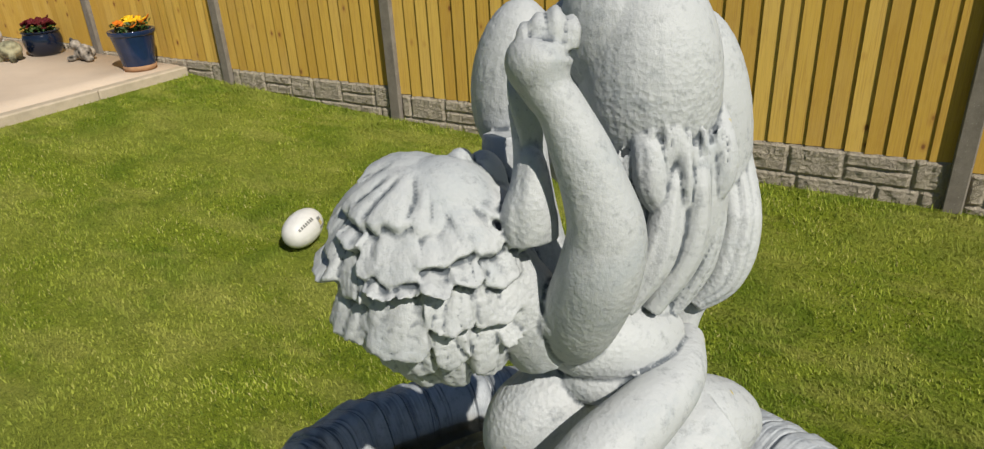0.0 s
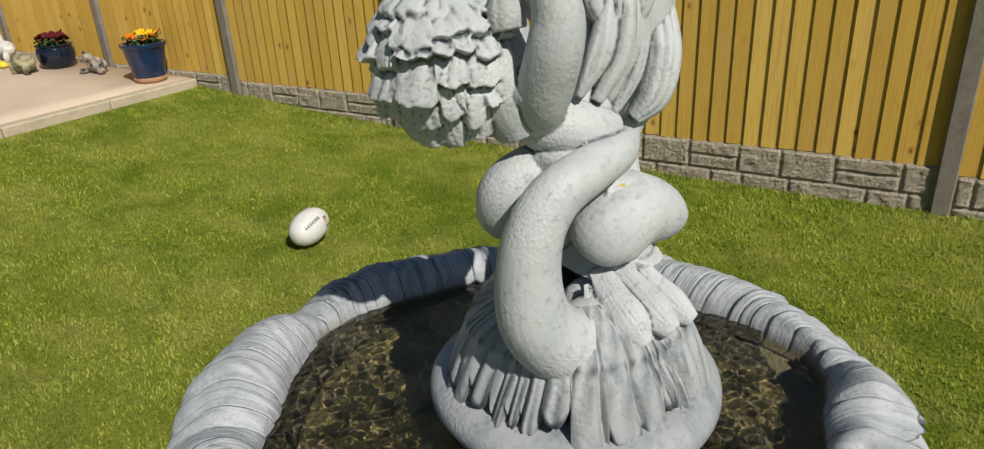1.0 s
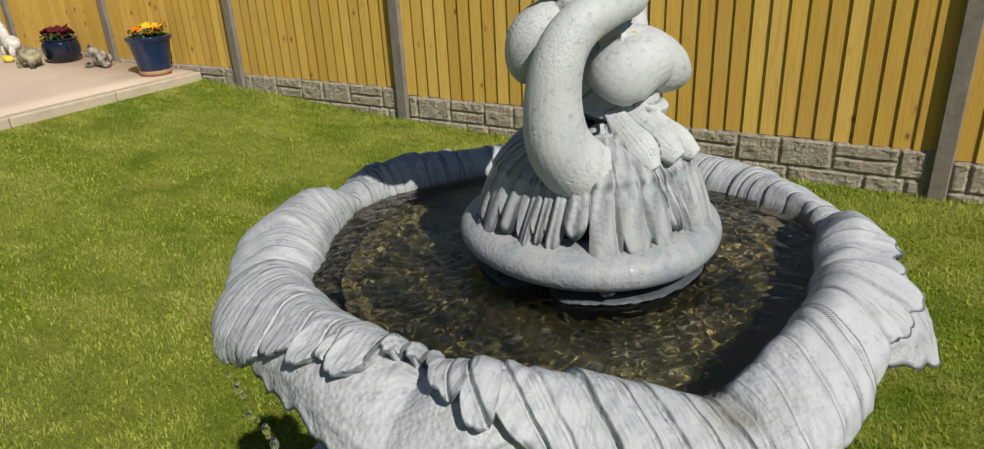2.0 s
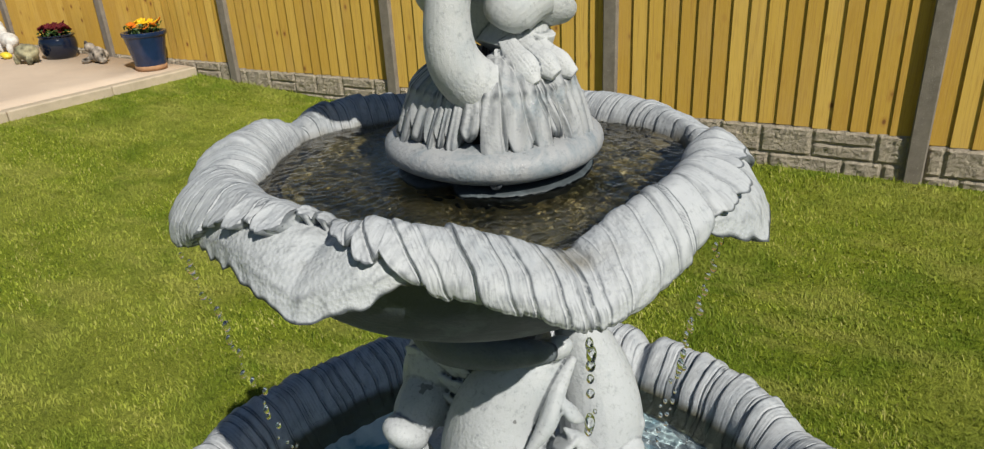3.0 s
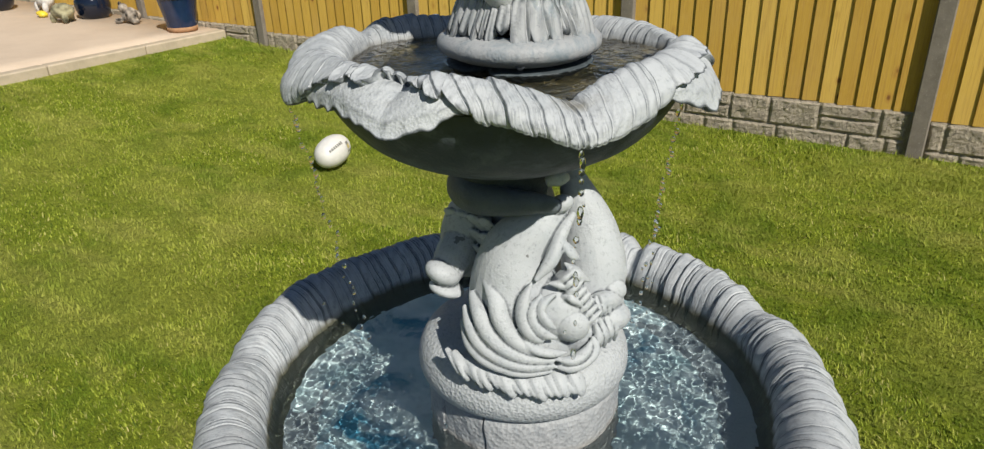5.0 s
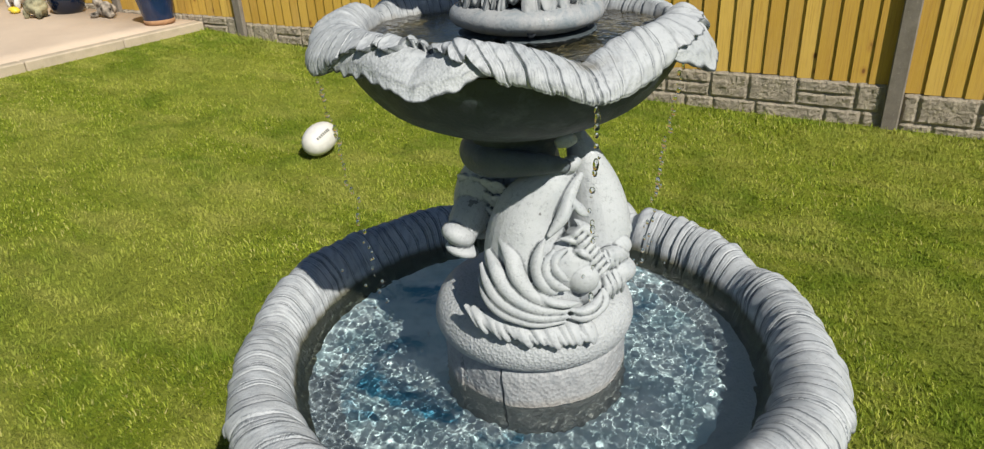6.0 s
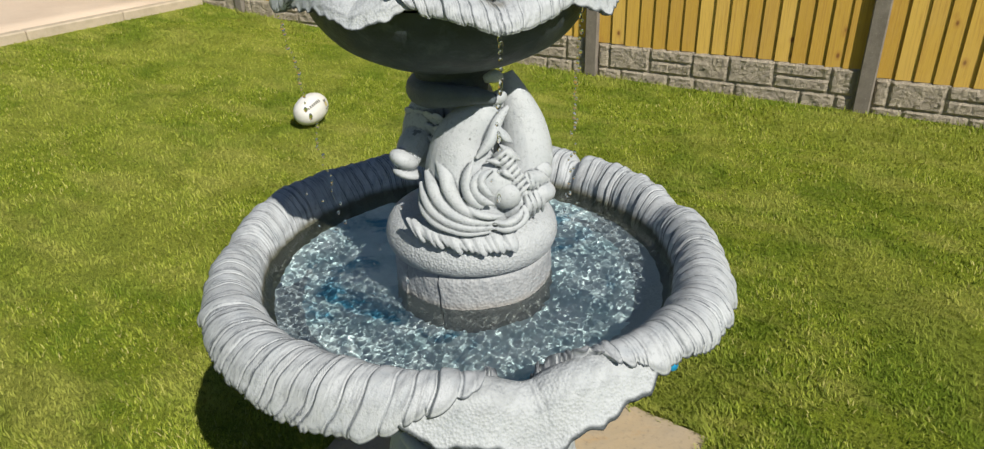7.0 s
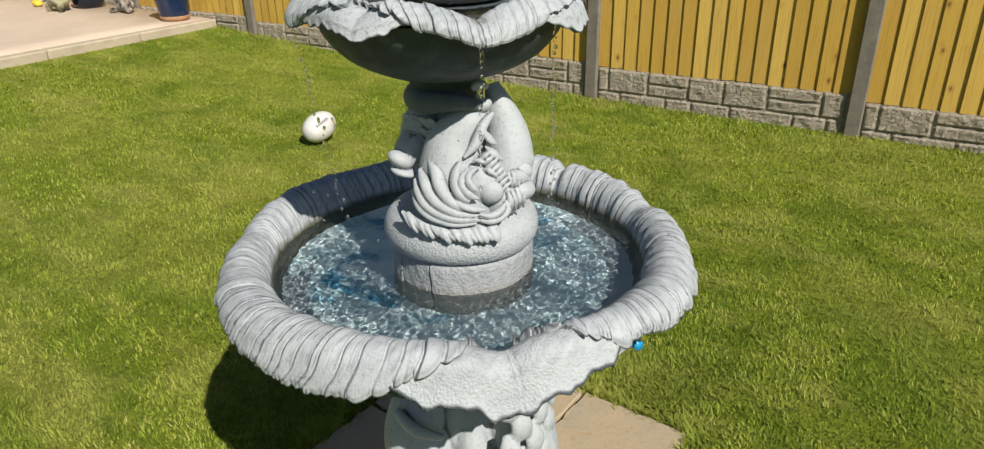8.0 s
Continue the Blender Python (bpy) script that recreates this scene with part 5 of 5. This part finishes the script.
def statue():
    bm = bmesh.new()
    # tall mass of hair: stippled crown over a smooth back
    blob(bm, (0.0135, 0.024, 1.7009), (0.0303, 0.0298, 0.0475), (0, -3, 0), 32)
    blob(bm, (0.0019, 0.03, 1.72), (0.0252, 0.0263, 0.0329), (0, 0, 0), 28)
    blob(bm, (0.0451, 0.062, 1.6583), (0.0281, 0.0273, 0.0655), (0, -3, 0), 32)
    blob(bm, (-0.0042, 0.045, 1.6894), (0.0358, 0.0263, 0.0478), (0, 0, 0), 28)
    blob(bm, (0.0154, 0.014, 1.6395), (0.0222, 0.0187, 0.0444), (0, -8, 0), 28)
    # broad combed locks falling from the crown and drawn in to the waist
    blob(bm, (0.022, 0.013, 1.652), (0.0255, 0.0175, 0.0460), (0, -4, 0), 28)
    ribbon(bm, ((0.0607, 0.052, 1.667), (0.0629, 0.042, 1.6293), (0.0565, 0.036, 1.6007), (0.0426, 0.034, 1.585)), (0.0077, 0.0117, 0.0115, 0.0054), 0.013, 9)
    ribbon(bm, ((0.043, 0.016, 1.6614), (0.0399, 0.01, 1.6429), (0.0356, 0.008, 1.6197), (0.026, 0.006, 1.5991)), (0.0047, 0.007, 0.0064, 0.0029), 0.0075, 6)
    ribbon(bm, ((0.0294, 0.006, 1.692), (0.0291, -0.0015, 1.6640), (0.0262, -0.006, 1.6344), (0.012, -0.009, 1.6087)), (0.0041, 0.0056, 0.0068, 0.0039), 0.0070, 7)
    ribbon(bm, ((0.0187, 0.004, 1.692), (0.0183, -0.0025, 1.6650), (0.0129, -0.012, 1.6383), (0.0004, -0.016, 1.6133)), (0.0037, 0.0055, 0.0078, 0.0026), 0.0070, 8)
    ribbon(bm, ((0.0083, 0.003, 1.695), (0.0085, -0.0015, 1.6800), (0.0103, -0.005, 1.6668), (0.0128, -0.006, 1.6565)), (0.0044, 0.0065, 0.0072, 0.0048), 0.0066, 7)
    ribbon(bm, ((0.0230, 0.004, 1.694), (0.0228, -0.0015, 1.6800), (0.0236, -0.005, 1.6653), (0.0243, -0.005, 1.6523)), (0.0018, 0.0027, 0.0022, 0.0009), 0.0050, 3)
    ribbon(bm, ((0.0405, 0.020, 1.6960), (0.0420, 0.010, 1.6790), (0.0418, 0.006, 1.6640), (0.0381, 0.006, 1.6502)), (0.0026, 0.0051, 0.0056, 0.0019), 0.0065, 5)
    rng = random.Random(31)
    for k in range(26):
        x = -0.004 + 0.046 * (k + rng.uniform(0.2, 0.8)) / 26
        y = 0.024 - 0.031 * math.sqrt(max(0.05, 1 - ((x - 0.0155) / 0.0315) ** 2)) + 0.0015
        z, n = rng.uniform(1.676, 1.690), rng.uniform(0.012, 0.024)
        tube(bm, ((x, y + 0.0005, z), (x + rng.uniform(-0.001, 0.001), y - 0.0004, z - 0.5 * n), (x + rng.uniform(-0.001, 0.002), y + 0.0020, z - n)), (0.0007, 0.0013, 0.0006), 6, 5)
    # raised arm and the hand at the crown
    tube(bm, ((-0.0238, -0.012, 1.5979), (-0.0211, -0.026, 1.6176), (-0.0158, -0.038, 1.6438), (-0.0135, -0.04, 1.6623), (-0.0175, -0.04, 1.6791), (-0.0231, -0.039, 1.6947), (-0.0291, -0.037, 1.7084), (-0.0338, -0.035, 1.7154), (-0.036, -0.033, 1.723), (-0.0345, -0.031, 1.7287)), (0.0118, 0.0160, 0.0160, 0.0145, 0.0122, 0.0105, 0.0085, 0.0089, 0.0116, 0.0091), 28, 10)
    blob(bm, (-0.029, -0.03, 1.6207), (0.0097, 0.0084, 0.0105), (0, 0, 0), 22)
    tube(bm, ((-0.0391, -0.034, 1.7286), (-0.0407, -0.033, 1.7328), (-0.0396, -0.028, 1.7348)), (0.0035, 0.0028, 0.0021), 10, 5)
    tube(bm, ((-0.0353, -0.034, 1.7301), (-0.0361, -0.033, 1.7354), (-0.035, -0.028, 1.7376)), (0.0035, 0.0028, 0.0021), 10, 5)
    tube(bm, ((-0.0304, -0.034, 1.7299), (-0.0302, -0.033, 1.7365), (-0.0301, -0.028, 1.7397)), (0.0035, 0.0027, 0.0021), 10, 5)
    tube(bm, ((-0.0261, -0.034, 1.728), (-0.0247, -0.033, 1.7337), (-0.0249, -0.028, 1.7364)), (0.0035, 0.0028, 0.0021), 10, 5)
    # lock beside the arm, its end cut blunt and combed
    ribbon(bm, ((-0.0422, -0.01, 1.7043), (-0.04, -0.018, 1.6872), (-0.0395, -0.026, 1.6776), (-0.0405, -0.031, 1.667), (-0.0393, -0.033, 1.6564)), (0.0047, 0.0053, 0.0074, 0.0105, 0.0099), 0.0105, 7)
    tube(bm, ((-0.0453, -0.012, 1.7187), (-0.0449, -0.02, 1.7072), (-0.0412, -0.022, 1.6917), (-0.0397, -0.024, 1.6821)), (0.0011, 0.0017, 0.0014, 0.0008), 8, 6)
    tube(bm, ((-0.0418, -0.012, 1.7186), (-0.0416, -0.02, 1.707), (-0.0393, -0.022, 1.6916), (-0.0381, -0.024, 1.682)), (0.0012, 0.0017, 0.0014, 0.0008), 8, 6)
    tube(bm, ((-0.0384, -0.012, 1.7184), (-0.0384, -0.02, 1.7069), (-0.0374, -0.022, 1.6915), (-0.0366, -0.024, 1.6819)), (0.0012, 0.0017, 0.0014, 0.0008), 8, 6)
    tube(bm, ((-0.035, -0.012, 1.7182), (-0.0352, -0.02, 1.7067), (-0.0354, -0.022, 1.6914), (-0.035, -0.024, 1.6818)), (0.0012, 0.0017, 0.0014, 0.0008), 8, 6)
    # shoulder and back in the shade
    blob(bm, (-0.0421, 0.045, 1.6986), (0.0189, 0.0213, 0.0354), (0, 10, 0), 24)
    tube(bm, ((-0.0437, 0.02, 1.6822), (-0.0427, 0.015, 1.6524), (-0.0368, 0.01, 1.6178), (-0.0232, 0.005, 1.592)), (0.0135, 0.0162, 0.0191, 0.0207), 18)
    # bent head: skull and smooth brow
    blob(bm, (-0.0806, -0.008, 1.638), (0.0396, 0.0363, 0.0418), (0, -10, 0), 28)
    blob(bm, (-0.0739, -0.014, 1.6552), (0.0270, 0.0253, 0.0295), (0, 10, 0), 28)
    blob(bm, (-0.0655, -0.008, 1.6817), (0.0049, 0.0049, 0.0045), (0, 0, 0), 14)
    blob(bm, (-0.0569, -0.004, 1.6684), (0.0098, 0.0107, 0.0149), (0, 0, 0), 18)
    tube(bm, ((-0.0612, -0.02, 1.6482), (-0.0473, -0.018, 1.6243), (-0.034, -0.01, 1.5971)), (0.0150, 0.0185, 0.0180), 18)
    # belly, waist and the draped core behind
    tube(bm, ((-0.0369, 0.004, 1.5993), (-0.0177, -0.007, 1.5950), (0.0048, -0.005, 1.5910), (0.0241, 0.010, 1.5866)), (0.0122, 0.0172, 0.0172, 0.0107), 26)
    blob(bm, (0.0044, 0.024, 1.5151), (0.0295, 0.0184, 0.0295), (0, 0, 0), 20)
    blob(bm, (-0.0049, -0.008, 1.5772), (0.0240, 0.0175, 0.0136), (0, -8, 0), 24)
    blob(bm, (0.0012, 0.006, 1.6017), (0.0225, 0.0164, 0.0164), (0, 8, 0), 26)
    tube(bm, ((0.0561, 0.046, 1.6003), (0.0415, 0.04, 1.5755), (0.038, 0.034, 1.5519), (0.0331, 0.02, 1.5154), (0.0175, 0.01, 1.4803)), (0.0114, 0.0083, 0.0103, 0.0241, 0.0332), 22)
    blob(bm, (0.0084, -0.006, 1.4616), (0.0206, 0.0165, 0.0261), (0, 0, 0), 20)
    # knees
    tube(bm, ((-0.0146, 0.01, 1.5636), (-0.0293, -0.004, 1.562), (-0.0425, -0.01, 1.5535), (-0.0488, -0.008, 1.5392), (-0.0475, 0.0, 1.5244)), (0.0172, 0.0188, 0.0194, 0.0156, 0.0091), 22)
    tube(bm, ((0.0118, 0.0, 1.5421), (0.0355, 0.006, 1.5336), (0.0557, 0.018, 1.5238), (0.0702, 0.026, 1.5174), (0.0787, 0.03, 1.5153)), (0.0193, 0.0238, 0.0217, 0.0147, 0.0067), 24)
    tube(bm, ((0.0469, 0.002, 1.5347), (0.031, -0.006, 1.5299), (0.0187, -0.011, 1.5222), (0.0131, -0.008, 1.5119)), (0.0215, 0.024, 0.0247, 0.0181), 26)
    tube(bm, ((0.045, 0.004, 1.5022), (0.0362, 0.01, 1.4709), (0.0297, 0.012, 1.4442)), (0.0158, 0.0149, 0.0152), 16)
    # curled fish tail
    tube(bm, ((0.0360, 0.016, 1.5767), (0.0246, -0.014, 1.5769), (0.0049, -0.036, 1.5751), (-0.0167, -0.05, 1.565), (-0.0298, -0.058, 1.5459), (-0.0343, -0.061, 1.5168), (-0.0296, -0.06, 1.4871), (-0.011, -0.05, 1.4644), (0.0119, -0.03, 1.4624)), (0.0081, 0.0115, 0.0143, 0.0158, 0.0176, 0.0199, 0.023, 0.0247, 0.0243), 28, 10)
    # fin draped over the skirt in broad uneven folds
    ribbon(bm, ((0.0135, -0.016, 1.5), (0.0211, -0.034, 1.488), (0.0291, -0.05, 1.4798), (0.0372, -0.058, 1.4671)), (0.0076, 0.0101, 0.0112, 0.0052), 0.006, 4)
    ribbon(bm, ((0.0245, -0.012, 1.4994), (0.0364, -0.028, 1.487), (0.0455, -0.044, 1.4803), (0.0547, -0.052, 1.4716)), (0.0084, 0.0109, 0.012, 0.0066), 0.007, 4)
    ribbon(bm, ((0.0336, -0.004, 1.4988), (0.0487, -0.016, 1.4844), (0.0602, -0.028, 1.4767), (0.0722, -0.034, 1.4681)), (0.0085, 0.0105, 0.011, 0.0055), 0.006, 4)
    ribbon(bm, ((0.0089, -0.02, 1.4907), (0.0092, -0.038, 1.4794), (0.0135, -0.052, 1.4722), (0.0199, -0.06, 1.4624)), (0.0062, 0.0074, 0.0079, 0.0039), 0.005, 3)
    curly_hair(bm, (-0.0795, -0.0100, 1.6375), (0.0375, 0.0375, 0.0462), (-0.06, -0.12, 0.99), 21)
    bmesh.ops.recalc_face_normals(bm, faces=bm.faces)
    ob = part("statue", bm, STATUE)
    ob.matrix_basis = HERE
    melt(ob, 0.00105, 1, 0.25)
    tagged(ob, "white weathered stone statue with curly head and fish tail", "statue")


statue()


# falling water
def drips():
    rng = random.Random(5)
    for name, (x, y), (vx, vy), z0, z1 in (("front", (0.053, -0.268), (-0.006, -0.02), 1.345, 1.13), ("side", (-0.264, -0.115), (0.015, 0.17), 1.352, 0.89), ("back", (0.172, -0.150), (0.02, 0.27), 1.356, 0.90)):
        bm = bmesh.new()
        z = z0
        while z > z1:
            f = (z0 - z) / (z0 - z1)
            r = rng.uniform(0.0012, 0.0036)
            blob(bm, (x + vx * f + rng.gauss(0, 0.0015 + 0.004 * f), y + vy * f + rng.gauss(0, 0.0015 + 0.004 * f), z), (r, r, r * rng.uniform(1.0, 2.2)), seg=8)
            z -= rng.uniform(0.003, 0.011) * (1 + 2.2 * f)
        ob = tagged(part("water_trickle", bm, DROP, fountain, "clear beaded trickle of falling water"), kind="stuff")
        ob.visible_shadow = False


drips()


def splashes():
    """Drops thrown up where the trickles meet the pool."""
    rng = random.Random(8)
    for cx, cy in ((-0.25, 0.05), (0.19, 0.12), (-0.20, -0.05)):
        bm = bmesh.new()
        for _ in range(9):
            q, d = rng.uniform(0, 6.28), abs(rng.gauss(0, 0.05))
            r = rng.uniform(0.0012, 0.0034)
            blob(bm, (cx + d * math.cos(q), cy + d * math.sin(q), 0.870 + abs(rng.gauss(0, 0.07))), (r, r, r * rng.uniform(0.9, 1.6)), seg=8)
        tagged(part("splash", bm, DROP, fountain, "clear drops splashing over the pool"), kind="stuff").visible_shadow = False


splashes()


# ---- paving under the fountain ----
def build_slabs():
    holder = empty("paving", pose(SLAB_X, SLAB_Y, 0, 0, 0, SLAB_TURN))
    tagged(holder, "buff and grey sandstone paving slabs under the fountain", "paving", kind="structure")
    rng = random.Random(2)
    for i, (u0, u1) in enumerate(((-0.460, 0.084), (0.096, 0.460))):
        for v in (-0.468, 0.0, 0.468):
            w = (u1 - u0) / 2
            n = 14
            outline = []
            for k in range(4 * n):
                q, f = k // n, 2 * (k % n) / n - 1
                x, y = ((f, -1), (1, f), (-f, 1), (-1, -f))[q]
                outline.append((w * x + rng.uniform(-0.005, 0.003) * abs(x), 0.226 * y + rng.uniform(-0.005, 0.003) * abs(y)))
            bm = bmesh.new()
            low = [bm.verts.new((x, y, -0.03)) for x, y in outline]
            mid = [bm.verts.new((x, y, 0.010)) for x, y in outline]
            top = [bm.verts.new((0.982 * x, 0.978 * y, 0.016 + rng.uniform(-0.0015, 0.001))) for x, y in outline]
            for a, b in ((low, mid), (mid, top)):
                for k in range(4 * n):
                    bm.faces.new((a[k], a[(k + 1) % (4 * n)], b[(k + 1) % (4 * n)], b[k]))
            bm.faces.new(top)
            part("slab", mesh_bm("slab", bm, False), SLAB, holder, m=pose((u0 + u1) / 2, v - 0.234, 0.0, rng.uniform(-0.4, 0.4), rng.uniform(-0.4, 0.4), rng.uniform(-0.6, 0.6)))


build_slabs()


# ---- loose things ----
def rugby_ball():
    holder = empty("rugby_ball", pose(-2.99, -1.96, 0.0068 * 2.99 ** 2 + 0.012, 0, 0, 96))
    tagged(holder, "white leather rugby ball with grey print on the lawn", "ball")
    n, m = 64, 40
    a = np.linspace(0, 2 * np.pi, n, endpoint=False)[:, None]
    s = np.linspace(-np.pi / 2, np.pi / 2, m)[None, :]
    seam = 1 - 0.012 * np.exp(-(angle_gap(4 * a, 0) / 0.12) ** 2)
    x = 0.130 * np.sin(s) + 0 * a
    r = 0.092 * np.cos(s) ** 0.85 * seam
    tilt = pose(0, 0, 0.095, 0, -10, 0)
    me = grid_mesh("ball_skin", x, r * np.cos(a), r * np.sin(a))
    skin = part("ball_skin", me, BALL, holder, m=tilt)
    rng = random.Random(3)
    for i, (t, u, w, h, mat) in enumerate([(-0.085 + 0.016 * k, 0.62, 0.010, 0.018, INK) for k in range(7)] + [(0.050, 0.05, 0.022, 0.030, GOLD), (0.052, 0.34, 0.024, 0.020, INK)] + [(0.036 + 0.010 * k, -0.32, 0.007, 0.012, INK) for k in range(5)]):
        bm = bmesh.new()
        vs = []
        for du, dx in ((-h / 0.19, -w / 2), (h / 0.19, -w / 2), (h / 0.19, w / 2), (-h / 0.19, w / 2)):
            xx, ang = t + dx, 2.92 - 0.8 * u + du
            rr = 0.095 * max(0.0, 1 - (xx / 0.140) ** 2) ** 0.425 + 0.0012
            vs.append(bm.verts.new((xx, rr * math.cos(ang), rr * math.sin(ang) + 0.0)))
        bm.faces.new(vs)
        part("printed_mark", bm, mat, skin)


rugby_ball()


def flowers(holder, rad, z, petals, count, seed, head):
    rng = random.Random(seed)
    leaf = bmesh.new()
    for _ in range(150):
        a, r = rng.uniform(0, 6.28), rad * math.sqrt(rng.random())
        m = pose(r * math.cos(a), r * math.sin(a), z + rng.uniform(0.0, 0.09), rng.uniform(-60, 60), rng.uniform(-60, 60), rng.uniform(0, 360))
        l, w = rng.uniform(0.03, 0.055), rng.uniform(0.010, 0.018)
        vs = [leaf.verts.new(m @ Vector(p)) for p in ((0, 0, 0), (l * 0.5, w, 0.006), (l, 0, 0), (l * 0.5, -w, 0.006))]
        leaf.faces.new(vs)
    part("foliage", mesh_bm("foliage", leaf, False), LEAF, holder, "small green leaves")
    for i in range(count):
        a, r = rng.uniform(0, 6.28), rad * 0.92 * math.sqrt(rng.random())
        bm = bmesh.new()
        m = pose(r * math.cos(a), r * math.sin(a), z + rng.uniform(0.07, 0.13), rng.uniform(-35, 35), rng.uniform(-35, 35), 0)
        for k in range(5):
            q = m @ pose(0, 0, 0, 0, 0, 72 * k) @ pose(head * 0.55, 0, 0, 0, -18, 0)
            blob(bm, q.translation, (head * 0.55, head * 0.5, head * 0.16), tuple(math.degrees(v) for v in q.to_euler()), 10)
        blob(bm, m.translation, (head * 0.2, head * 0.2, head * 0.25), seg=8)
        part("flower", bm, petals[i % len(petals)], holder)


def pot(name, x, y, profile, mat, label, petals, count, seed, head, saucer=False):
    holder = empty(name, pose(x, y, patio_z(x) + 0.002))
    tagged(holder, label, "plant pot", "plant pots")
    p = smooth_profile(profile, 36)
    h = profile[-1][1]
    rim = profile[-1][0]
    inner = [(rim - 0.02, h), (rim - 0.03, h - 0.04), (0.0, h - 0.042)]
    part("pot_body", lathe("pot_body", [(0.0, 0.0)] + [tuple(v) for v in p] + inner[:2], 72), mat, holder)
    part("soil", lathe("soil", ((rim - 0.03, h - 0.035), (rim * 0.5, h - 0.025), (0, h - 0.02)), 40), COMPOST, holder)
    if saucer:
        part("foot_band", lathe("foot_band", ((0.0, -0.001), (0.146, -0.001), (0.150, 0.045), (0.138, 0.047)), 60), TERRA, holder, "bare terracotta foot")
    flowers(holder, rim * 0.85, h - 0.03, petals, count, seed, head)


pot("flower_pot", -6.66, -0.25, ((0.140, 0.0), (0.146, 0.06), (0.166, 0.18), (0.188, 0.30), (0.194, 0.325), (0.205, 0.33), (0.208, 0.362), (0.200, 0.366)), GLAZE_BLUE, "tall blue glazed pot of yellow and orange flowers", (PETAL_Y, PETAL_O, PETAL_Y, PETAL_Y, PETAL_O), 16, 1, 0.040, True)
pot("flower_pot", -8.20, -0.25, ((0.135, 0.0), (0.165, 0.045), (0.185, 0.12), (0.182, 0.18), (0.170, 0.215), (0.174, 0.225), (0.186, 0.236), (0.176, 0.245)), GLAZE_DARK, "round dark blue glazed pot of deep red flowers", (PETAL_R,), 26, 2, 0.042)
pot("flower_pot", -9.75, -0.55, ((0.155, 0.0), (0.19, 0.05), (0.215, 0.13), (0.21, 0.20), (0.195, 0.24), (0.20, 0.25), (0.215, 0.262), (0.205, 0.27)), GLAZE_DARK, "round dark glazed pot standing on the far patio", (PETAL_R, PETAL_O), 18, 3, 0.042)


def ornament(name, x, y, turn, forms, mat, label, voxel=0.009):
    bm = bmesh.new()
    for c, r in forms:
        blob(bm, c, r, seg=16)
    ob = part(name, bm, mat)
    ob.matrix_basis = pose(x, y, patio_z(x), 0, 0, turn)
    melt(ob, voxel, 1, 0.5)
    tagged(ob, label, "garden ornament", "garden ornaments")


ornament("garden_ornament", -7.52, -0.24, 20, (((0, 0, 0.075), (0.11, 0.08, 0.075)), ((-0.06, -0.03, 0.16), (0.055, 0.05, 0.05)), ((0.05, -0.06, 0.09), (0.07, 0.05, 0.085)), ((0.10, -0.08, 0.03), (0.04, 0.05, 0.03)), ((-0.11, -0.07, 0.03), (0.045, 0.05, 0.03)), ((-0.10, -0.02, 0.20), (0.02, 0.02, 0.03))), ORN_GREY, "small mottled grey stone animal ornament on the patio")
ornament("garden_ornament", -8.2, -0.60, 10, (((0, 0, 0.12), (0.13, 0.11, 0.085)), ((0.05, -0.02, 0.16), (0.08, 0.07, 0.05)), ((-0.09, -0.06, 0.05), (0.035, 0.035, 0.055)), ((0.09, -0.06, 0.05), (0.035, 0.035, 0.055)), ((0.0, 0.07, 0.05), (0.06, 0.04, 0.055))), ORN_CREAM, "cream mossy stone toad ornament on the patio")
ornament("garden_ornament", -9.15, -0.28, -10, (((0.03, 0, 0.13), (0.17, 0.09, 0.09)), ((-0.14, -0.02, 0.28), (0.07, 0.06, 0.075)), ((-0.10, -0.01, 0.20), (0.06, 0.055, 0.10)), ((-0.16, 0.0, 0.37), (0.018, 0.018, 0.05)), ((-0.12, -0.05, 0.05), (0.035, 0.035, 0.06)), ((0.14, -0.05, 0.05), (0.035, 0.035, 0.06)), ((0.10, 0.05, 0.05), (0.035, 0.035, 0.06)), ((-0.06, 0.05, 0.05), (0.035, 0.035, 0.06))), ORN_WHITE, "white stone animal ornament standing by the fence", 0.011)
bm_y = bmesh.new()
blob(bm_y, (0, 0, 0.045), (0.07, 0.05, 0.03))
blob(bm_y, (0.03, 0.0, 0.03), (0.05, 0.05, 0.03))
duck = part("garden_ornament", bm_y, YELLOW)
duck.matrix_basis = pose(-8.75, -0.55, patio_z(-8.75) - 0.002)
tagged(duck, "small yellow plastic ornament on the patio", "garden ornament", "garden ornaments")

bm_c = bmesh.new()
tube(bm_c, ((0.308, -0.210, 0.775), (0.323, -0.234, 0.795), (0.330, -0.248, 0.800)), (0.006, 0.010, 0.010), 14)
part("hose_end", bm_c, CYAN, fountain, "bright blue plastic hose end under the rim")

build_fence()
